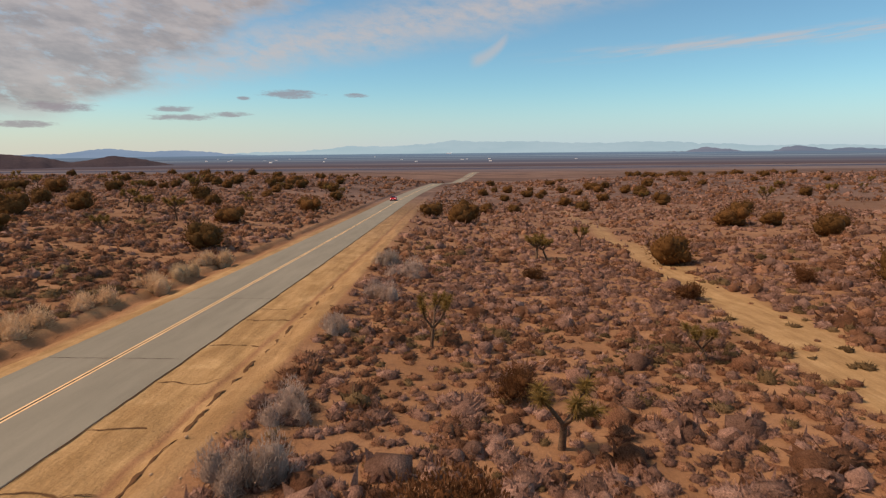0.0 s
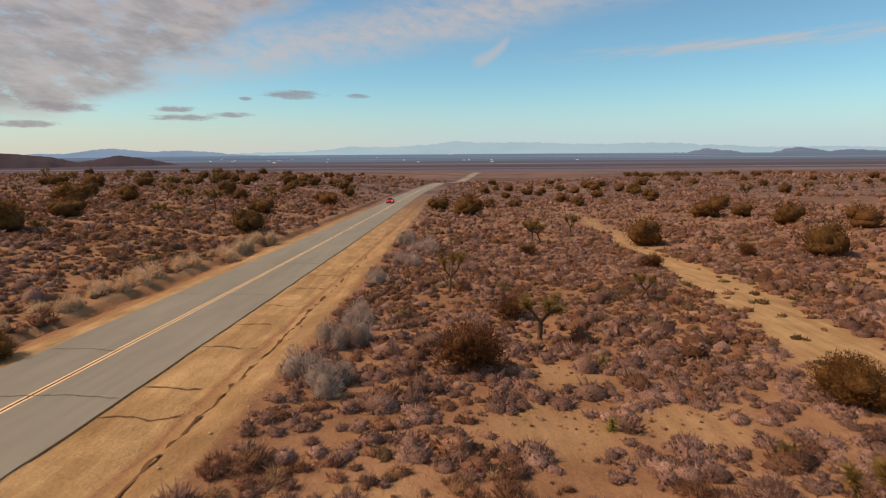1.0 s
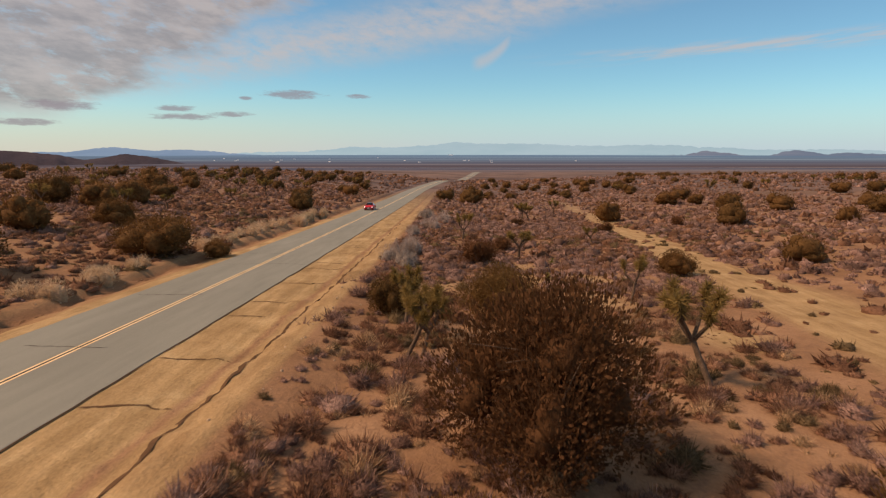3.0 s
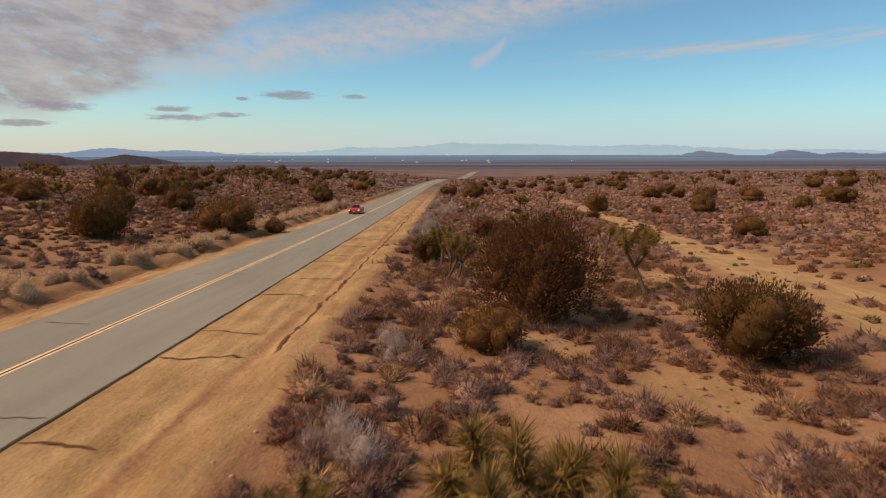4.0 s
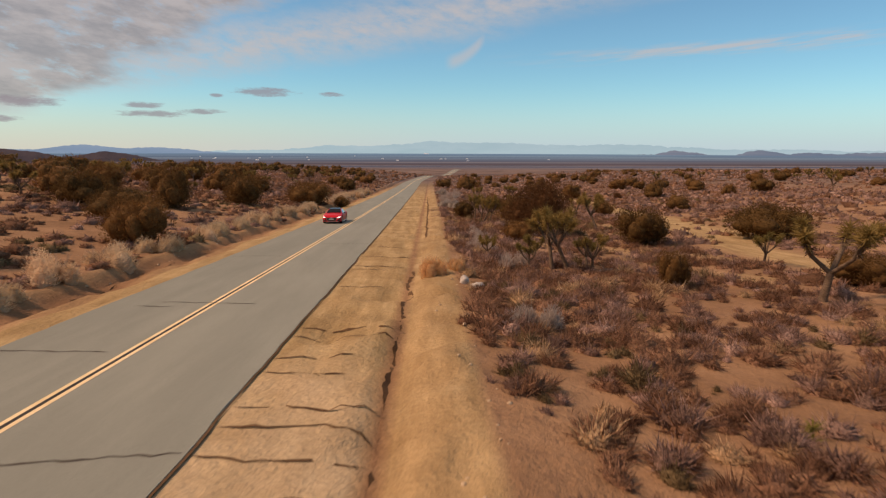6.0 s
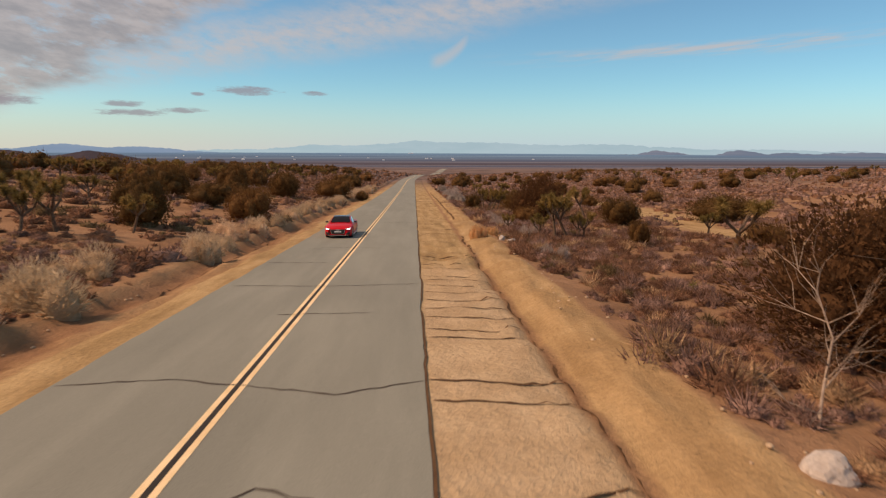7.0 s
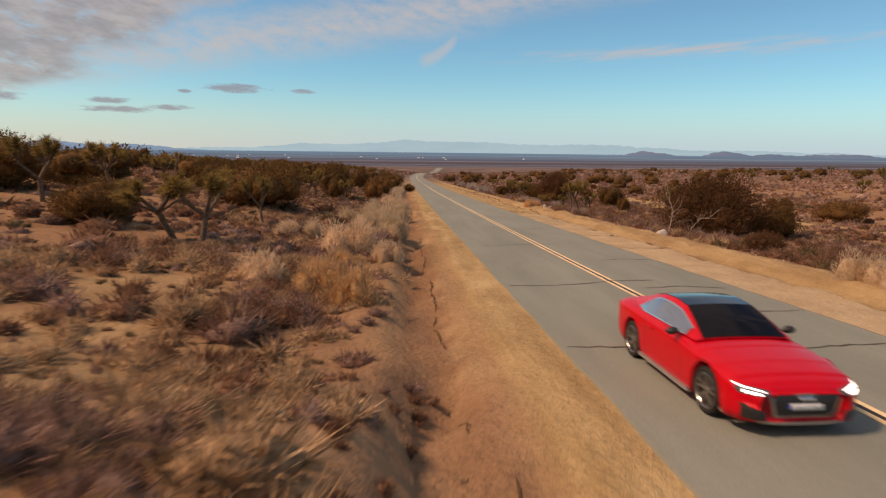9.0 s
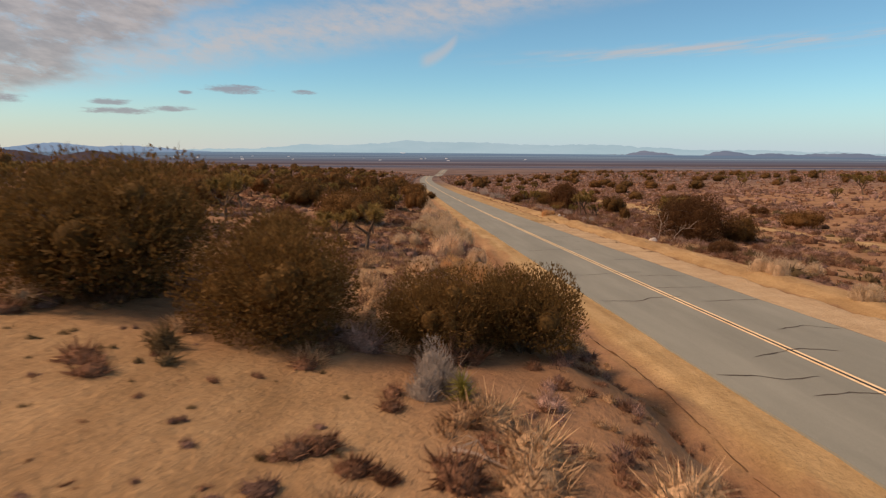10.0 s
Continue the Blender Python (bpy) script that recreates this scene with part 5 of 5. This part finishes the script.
    branch("dead_shrub", "bleached dead branches arching over the bank", [(11.4, -62.2, 0.0), (12.0, -61.4, 0.7), (13.0, -60.6, 1.3), (14.4, -60.2, 1.4)], 0.036, 12, 3, 0.7)
    branch("dead_shrub", "dead twigs piled on the bank", [(10.3, -64.2, 0.05), (11.0, -63.4, 0.2), (12.0, -63.0, 0.15)], 0.04, 10, 4, 0.4)
    branch("fallen_branch", "pale dead branch on bare sand", [(-11.5, -104.8, 0.03), (-11.2, -104.9, 0.06), (-10.8, -105.1, 0.03)], 0.035, 3, 5, 0.2)
    g = np.random.default_rng(6)
    for x, y, s in ((-11.2, -103.0, 0.42), (15.6, -46.0, 0.4), (24.0, 33.5, 0.6), (22.5, 26.0, 0.5), (27.8, 24.0, 0.6)):
        geo = rosette(g, np.array([0, 0, 0.28]), np.array([0, 0, 1.0]), 0.42, 190, 0.013)
        geo[0][:, 2] = np.maximum(geo[0][:, 2], 0.0)
        ob = tagged(new("yucca", tri_mesh("yucca", *geo, YUCCA_GREEN)), "small yellow-green yucca with stiff spiky leaves", "yucca", "yuccas")
        ob.matrix_world = Matrix.LocRotScale(rooted(x, y), None, (s / 0.5,) * 3)


build_ground()
build_road()
build_distance()
build_plants()
build_scrub()
build_small_things()


# ---- the car ----
from mathutils.bvhtree import BVHTree

BODY = [  # along the car from its nose, half width, underside, shoulder, middle of the top
    (-2.36, 0.64, 0.23, 0.57, 0.61), (-2.32, 0.74, 0.21, 0.61, 0.66), (-2.22, 0.83, 0.20, 0.66, 0.72), (-2.05, 0.895, 0.18, 0.71, 0.78), (-1.7, 0.925, 0.15, 0.775, 0.86), (-1.2, 0.93, 0.16, 0.84, 0.925),
    (-0.75, 0.922, 0.16, 0.885, 0.965), (0.0, 0.92, 0.17, 0.91, 0.97), (0.8, 0.925, 0.18, 0.94, 0.98), (1.4, 0.93, 0.19, 0.955, 1.01), (1.9, 0.91, 0.22, 0.955, 1.03), (2.22, 0.85, 0.27, 0.93, 1.02), (2.36, 0.76, 0.34, 0.86, 0.95)]
AXLES, WHEEL_R, ARCH_R = (-1.47, 1.30), 0.345, 0.405


def body_geo():
    ks = np.array(BODY)
    ys = np.unique(np.concatenate([np.linspace(-2.36, 2.36, 90), ks[:, 0]]))
    cols = [np.interp(ys, ks[:, 0], ks[:, j]) for j in range(1, 5)]
    for j, c in enumerate(cols):
        for _ in range(14):
            c[1:-1] = (c[:-2] + 2 * c[1:-1] + c[2:]) / 4
    v, f, n = [], [], 0
    for k, y in enumerate(ys):
        w, zb, zs, zt = (c[k] for c in cols)
        arch = 0.0
        for a in AXLES:
            if abs(y - a) < ARCH_R:
                arch = WHEEL_R + math.sqrt(ARCH_R ** 2 - (y - a) ** 2)
        lip = 0.012 * max(0, 1 - min(abs(abs(y - a) - 0.2) for a in AXLES) * 3)
        half = [(0, zb), (w * 0.66, zb), (w * 0.68, max(zb, arch)), (w * 0.955, max(zb, arch)), (w * 0.985 + lip, max(zb + 0.10, arch + 0.012)), (w + lip, max(zb + 0.20, arch + 0.03)), (w * 0.992, max(zs - 0.24, arch + 0.05) if zs - 0.24 > arch else arch + 0.05),
                (w * 0.997, zs - 0.10), (w * 0.975, zs - 0.03), (w * 0.935, zs + 0.004), (w * 0.80, zs + (zt - zs) * 0.55), (w * 0.42, zt - 0.006), (0, zt)]
        zz = half[0][1]
        fixed = []
        for i, (x, z) in enumerate(half):
            zz = max(zz, z) if i > 2 else z
            fixed.append((x, zz))
        ring = [(x, y, z) for x, z in fixed] + [(-x, y, z) for x, z in fixed[-2:0:-1]]
        v += ring
        n = len(ring)
        if k:
            f += [((k - 1) * n + i, (k - 1) * n + (i + 1) % n, k * n + (i + 1) % n, k * n + i) for i in range(n)]
    f.append(tuple(range(n)))
    f.append(tuple(reversed(range(len(v) - n, len(v)))))
    return v, f


def cabin_top(y):
    return float(np.interp(y, (-0.92, -0.5, -0.12, 0.3, 0.7, 1.05, 1.82), (0.95, 1.15, 1.305, 1.352, 1.335, 1.27, 1.03)))


def cabin_w(y):
    return float(np.interp(y, (-0.92, -0.12, 0.95, 1.82), (0.70, 0.575, 0.55, 0.60)))


def belt_w(y):
    return float(np.interp(y, (-0.92, -0.3, 0.9, 1.82), (0.80, 0.83, 0.82, 0.70)))


def over(u, y):
    """A point on the cabin's upper skin: u from -1 to 1 across."""
    w = cabin_w(y)
    return Vector((u * w, y, cabin_top(y) + 0.022 * (1 - u * u)))


def flank(s, y, side):
    """A point on the cabin's side: s from 0 at the belt to 1 at the roof rail."""
    b, t = belt_w(y), cabin_w(y)
    z0, z1 = 0.93, cabin_top(y)
    return Vector((side * (b + (t - b) * s + 0.02 * math.sin(math.pi * s)), y, z0 + (z1 - z0) * s))


def sheet(fn, us, vs, lift):
    g = [[fn(u, v) for u in us] for v in vs]
    pts, f, n = [], [], len(us)
    for j in range(len(vs)):
        for i in range(n):
            a = g[j][min(i + 1, n - 1)] - g[j][max(i - 1, 0)]
            b = g[min(j + 1, len(vs) - 1)][i] - g[max(j - 1, 0)][i]
            no = a.cross(b).normalized()
            if no.dot(g[j][i] - Vector((0, g[j][i].y * 0.6, 0.6))) < 0:
                no = -no
            pts.append(g[j][i] + no * lift)
    for j in range(len(vs) - 1):
        f += [(j * n + i, j * n + i + 1, (j + 1) * n + i + 1, (j + 1) * n + i) for i in range(n - 1)]
    return pts, f


def lathe(profile, sides):
    """A ring about the x axis from (x, radius) pairs."""
    v, f, n = [], [], len(profile)
    for k in range(sides):
        a = 2 * math.pi * k / sides
        v += [(x, r * math.cos(a), r * math.sin(a)) for x, r in profile]
    for k in range(sides):
        q = (k + 1) % sides
        f += [(k * n + i, k * n + i + 1, q * n + i + 1, q * n + i) for i in range(n - 1)]
    return v, f


def wheel_meshes():
    R = WHEEL_R
    tyre = mesh_of("wheel", *lathe([(-0.11, 0.255), (-0.125, 0.30), (-0.115, R - 0.012), (-0.09, R), (0.09, R), (0.115, R - 0.012), (0.125, 0.30), (0.11, 0.255), (-0.11, 0.255)], 40), TYRE, True)
    v, f = lathe([(0.112, 0.262), (0.118, 0.25), (0.10, 0.235), (-0.08, 0.23)], 40)
    for k in range(10):
        a = 2 * math.pi * (k // 2) / 5 + (0.17 if k % 2 else -0.17)
        b = 2 * math.pi * (k // 2) / 5 + (0.24 if k % 2 else -0.24)
        o = len(v)
        for (ang, r, wd, x) in ((a, 0.05, 0.02, 0.085), (b, 0.245, 0.016, 0.108)):
            c, s = math.cos(ang), math.sin(ang)
            for t, xx in ((-1, x), (1, x), (1, x - 0.03), (-1, x - 0.03)):
                v.append((xx, r * c - t * wd * s, r * s + t * wd * c))
        f += [(o, o + 1, o + 5, o + 4), (o + 1, o + 2, o + 6, o + 5), (o + 3, o, o + 4, o + 7), (o + 4, o + 5, o + 6, o + 7)]
    o = len(v)
    hv, hf = lathe([(0.095, 0.0), (0.095, 0.05), (0.06, 0.065)], 20)
    v += hv
    f += [tuple(i + o for i in q) for q in hf]
    rim = mesh_of("rim", v, f, ALLOY)
    disc = mesh_of("brake_disc", *lathe([(0.03, 0.0), (0.03, 0.19), (0.0, 0.19)], 32), TRIM_BLACK)
    return tyre, rim, disc


def build_car():
    car = tagged(new("car"), "red two-door coupe with black roof driving on the asphalt road", "car")
    bv, bf = body_geo()
    me = mesh_of("body", bv, bf, PAINT_RED, True)
    part("body", me, car)
    tree = BVHTree.FromPolygons([Vector(p) for p in bv], bf)

    def nose(name, corners, mat, lift, nx=10, nz=5, label="", glow=None, parent=None):
        """A patch laid on the nose: four corners (x, z), seen from ahead."""
        v, f = [], []
        (ax, az), (bx, bz), (cx, cz), (dx, dz) = corners
        for j in range(nz + 1):
            for i in range(nx + 1):
                s, t = i / nx, j / nz
                x = (ax * (1 - s) + bx * s) * (1 - t) + (dx * (1 - s) + cx * s) * t
                z = (az * (1 - s) + bz * s) * (1 - t) + (dz * (1 - s) + cz * s) * t
                hit = tree.ray_cast(Vector((x, -4, z)), Vector((0, 1, 0)))[0]
                y = hit.y if hit else -1.9
                edge = i in (0, nx) or j in (0, nz)
                v.append((x, y - (0.0 if edge else lift), z))
        f = [(j * (nx + 1) + i, j * (nx + 1) + i + 1, (j + 1) * (nx + 1) + i + 1, (j + 1) * (nx + 1) + i) for j in range(nz) for i in range(nx)]
        return part(name, mesh_of(name, v, f, mat, True), parent or car, label)

    # nose: grille with its frame, plate, air intakes, lamps, splitter
    nose("grille_frame", [(-0.43, 0.285), (0.43, 0.285), (0.505, 0.608), (-0.505, 0.608)], ALLOY, 0.012, label="dark satin grille frame")
    grille = nose("grille", [(-0.405, 0.30), (0.405, 0.30), (0.485, 0.595), (-0.485, 0.595)], TRIM_BLACK, 0.026, label="black honeycomb radiator grille")
    nose("badge", [(-0.12, 0.52), (0.12, 0.52), (0.12, 0.575), (-0.12, 0.575)], CHROME, 0.040, label="plain chrome badge", parent=grille)
    plate = nose("number_plate", [(-0.26, 0.385), (0.26, 0.385), (0.26, 0.495), (-0.26, 0.495)], PLATE, 0.045, label="white plate with a blue end and plain dark bars")
    nose("plate_band", [(-0.26, 0.387), (-0.215, 0.387), (-0.215, 0.493), (-0.26, 0.493)], PLATE_BLUE, 0.050, 3, 3, "blue band", parent=plate)
    nose("plate_bar", [(-0.17, 0.425), (-0.05, 0.425), (-0.05, 0.458), (-0.17, 0.458)], ALLOY, 0.052, 3, 3, "dark bar", parent=plate)
    nose("plate_bar", [(0.04, 0.425), (0.19, 0.425), (0.19, 0.458), (0.04, 0.458)], ALLOY, 0.052, 3, 3, "dark bar", parent=plate)
    for s in (-1, 1):
        nose("air_intake", [(s * 0.80, 0.25), (s * 0.52, 0.23), (s * 0.56, 0.36), (s * 0.82, 0.46)], TRIM_BLACK, 0.014, label="black side air intake")
        lamp = nose("headlight", [(s * 0.845, 0.575), (s * 0.50, 0.575), (s * 0.47, 0.640), (s * 0.855, 0.70)], LAMP_DARK, 0.020, label="slim headlight, lit white")
        nose("light_strip", [(s * 0.845, 0.668), (s * 0.52, 0.620), (s * 0.52, 0.632), (s * 0.85, 0.69)], LAMP, 0.030, label="glowing white light strip", parent=lamp)
        nose("light_strip", [(s * 0.82, 0.592), (s * 0.58, 0.588), (s * 0.58, 0.612), (s * 0.82, 0.640)], LAMP, 0.030, label="glowing white lamp", parent=lamp)
    bm = bmesh.new()
    rows = []
    for k in range(13):
        x = -0.86 + 1.72 * k / 12
        y = -2.36 + 0.40 * (abs(x) / 0.86) ** 4
        rows.append([bm.verts.new((x, y, 0.185)), bm.verts.new((x, y, 0.215)), bm.verts.new((x, y + 0.16, 0.225)), bm.verts.new((x, y + 0.16, 0.175))])
    for a, b in zip(rows, rows[1:]):
        for i in range(4):
            bm.faces.new((a[i], a[(i + 1) % 4], b[(i + 1) % 4], b[i]))
    part("front_splitter", (bm, SILVER), car, "silver front splitter")
    # cabin
    ys = list(np.linspace(-0.92, 1.82, 40))
    v, f = [], []
    for k, y in enumerate(ys):
        ring = [flank(s, y, -1) for s in (0, 0.5, 1)] + [over(u, y) for u in (-0.9, -0.5, 0, 0.5, 0.9)] + [flank(s, y, 1) for s in (1, 0.5, 0)]
        v += ring
        n = len(ring)
        if k:
            f += [((k - 1) * n + i, (k - 1) * n + i + 1, k * n + i + 1, k * n + i) for i in range(n - 1)]
    part("cabin", mesh_of("cabin", v, f, PAINT_RED, True), car, "red roof pillars and rails")
    us = list(np.linspace(-0.97, 0.97, 11))
    part("windscreen", mesh_of("windscreen", *sheet(over, us, list(np.linspace(-0.90, -0.12, 9)), 0.009), GLASS, True), car, "dark tinted windscreen")
    part("roof", mesh_of("roof", *sheet(over, us, list(np.linspace(-0.118, 1.0, 13)), 0.012), GLOSS_BLACK, True), car, "gloss black roof")
    part("rear_window", mesh_of("rear_window", *sheet(over, list(np.linspace(-0.88, 0.88, 9)), list(np.linspace(1.04, 1.74, 9)), 0.009), GLASS, True), car, "dark rear window")
    for s in (-1, 1):
        def side(u, t, s=s):
            y = -0.62 + u * 2.0
            top = 0.80 - 0.62 * max(0, (u - 0.72) / 0.28) ** 1.5
            return flank(0.07 + (top - 0.07) * t, y, s)
        part("side_window", mesh_of("side_window", *sheet(side, list(np.linspace(0, 1, 15)), list(np.linspace(0, 1, 6)), 0.012), SIDE_GLASS, True), car, "side window that mirrors the pale sky")
        for name, a, b in (("window_trim", -0.005, 0.055), ("window_trim", 0.97, 1.06)):
            part(name, mesh_of(name, *sheet(side, list(np.linspace(-0.02, 1.0, 15)), [a, (a + b) / 2, b], 0.018), CHROME, True), car, "bright window trim")
        # mirror on its stalk
        bm = bmesh.new()
        bmesh.ops.create_icosphere(bm, subdivisions=3, radius=1)
        for q in bm.verts:
            q.co = Vector((s * 0.985 + q.co.x * 0.105, -0.50 + q.co.y * (0.09 if q.co.y < 0 else 0.03), 0.985 + q.co.z * 0.065))
        part("wing_mirror", (bm, TRIM_BLACK), car, "black wing mirror")
        bm = bmesh.new()
        for x, y, z in ((0.84, -0.52, 0.93), (0.84, -0.44, 0.93), (0.95, -0.52, 0.96), (0.95, -0.44, 0.96)):
            for dz in (0, 0.02):
                bm.verts.new((s * x, y, z + dz))
        bmesh.ops.convex_hull(bm, input=bm.verts)
        part("mirror_stalk", (bm, TRIM_BLACK), car)
        # sill and door shut lines
        sill = [(s * 0.90, -1.02, 0.15), (s * 0.955, -1.0, 0.16), (s * 0.945, -1.0, 0.215), (s * 0.90, -1.0, 0.22), (s * 0.90, 0.87, 0.17), (s * 0.955, 0.87, 0.18), (s * 0.945, 0.87, 0.235), (s * 0.90, 0.87, 0.24)]
        part("sill", mesh_of("sill", sill, [(0, 1, 5, 4), (1, 2, 6, 5), (2, 3, 7, 6), (3, 0, 4, 7), (0, 3, 2, 1), (4, 5, 6, 7)], SILVER), car, "silver sill blade")
        for y0, y1 in ((-0.72, -0.62), (0.66, 0.74)):
            v = []
            for k in range(9):
                z = 0.27 + (0.90 - 0.27) * k / 8
                y = y0 + (y1 - y0) * (k / 8) ** 2
                for d in (-0.006, 0.006):
                    h = tree.ray_cast(Vector((s * 3, y + d, z)), Vector((-s, 0, 0)))[0]
                    v.append((h.x + s * 0.003 if h else s * 0.93, y + d, z))
            part("door_gap", mesh_of("door_gap", v, [(2 * k, 2 * k + 1, 2 * k + 3, 2 * k + 2) for k in range(8)], TRIM_BLACK), car)
        hnd = [(s * (0.925 + dx), y, z) for dx in (0, 0.025) for y in (0.34, 0.56) for z in (0.79, 0.82)]
        part("door_handle", mesh_of("door_handle", hnd, [(0, 1, 3, 2), (4, 6, 7, 5), (0, 4, 5, 1), (2, 3, 7, 6), (1, 5, 7, 3), (0, 2, 6, 4)], PAINT_RED), car)
        bm = bmesh.new()
        for x, y, z in ((0.45, 2.355, 0.80), (0.82, 2.24, 0.80), (0.45, 2.33, 0.90), (0.82, 2.22, 0.90), (0.45, 2.30, 0.80), (0.80, 2.18, 0.80), (0.45, 2.28, 0.90), (0.80, 2.16, 0.90)):
            bm.verts.new((s * x, y + 0.012, z))
        bmesh.ops.convex_hull(bm, input=bm.verts)
        part("tail_lamp", (bm, LAMP_RED), car, "red tail lamp")
    under = [(x, y, z) for z in (0.14, 0.19) for y in (-2.1, 2.1) for x in (-0.6, 0.6)]
    part("underbody", mesh_of("underbody", under, [(0, 1, 3, 2), (4, 6, 7, 5), (0, 4, 5, 1), (2, 3, 7, 6), (0, 2, 6, 4), (1, 5, 7, 3)], TRIM_BLACK), car, "black underbody")
    tyre, rim, disc = wheel_meshes()
    wheels = []
    for s in (-1, 1):
        for a in AXLES:
            w = part("wheel", tyre, car, "black tyre on a five-spoke alloy rim")
            w.matrix_basis = pose(s * 0.795, a, WHEEL_R, 0, 0, 0 if s > 0 else 180)
            part("rim", rim, w, "dark five-spoke alloy rim")
            part("brake_disc", disc, w)
            wheels.append((w, s, a))
    return car, wheels


CAR, WHEELS = build_car()
CAR_Y = [(0, 201.0), (1, 168.5), (2.5, 115.5), (4.5, 45.5), (5.5, 16.2), (7, -28.6), (7.5, -43.0), (8, -57.8), (8.5, -73.2), (9, -89.15), (9.5, -105.4), (10, -121.5)]


def motions():
    rows = []
    for t, y in CAR_Y:
        slope = math.degrees(math.atan2(base_z(y + 2) - base_z(y - 2), 4))
        rows.append((t, pose(road_x(y) - 1.62, y, base_z(y) + 0.004, slope, 0, 0)))
    walk(CAR, rows)
    for w, s, a in WHEELS:
        turn = []
        for k in range(101):
            turn.append((k / 10, pose(s * 0.795, a, WHEEL_R, 0, 0, 0 if s > 0 else 180) @ pose(0, 0, 0, (75 if s > 0 else -75) * k, 0, 0)))
        walk(w, turn)


motions()
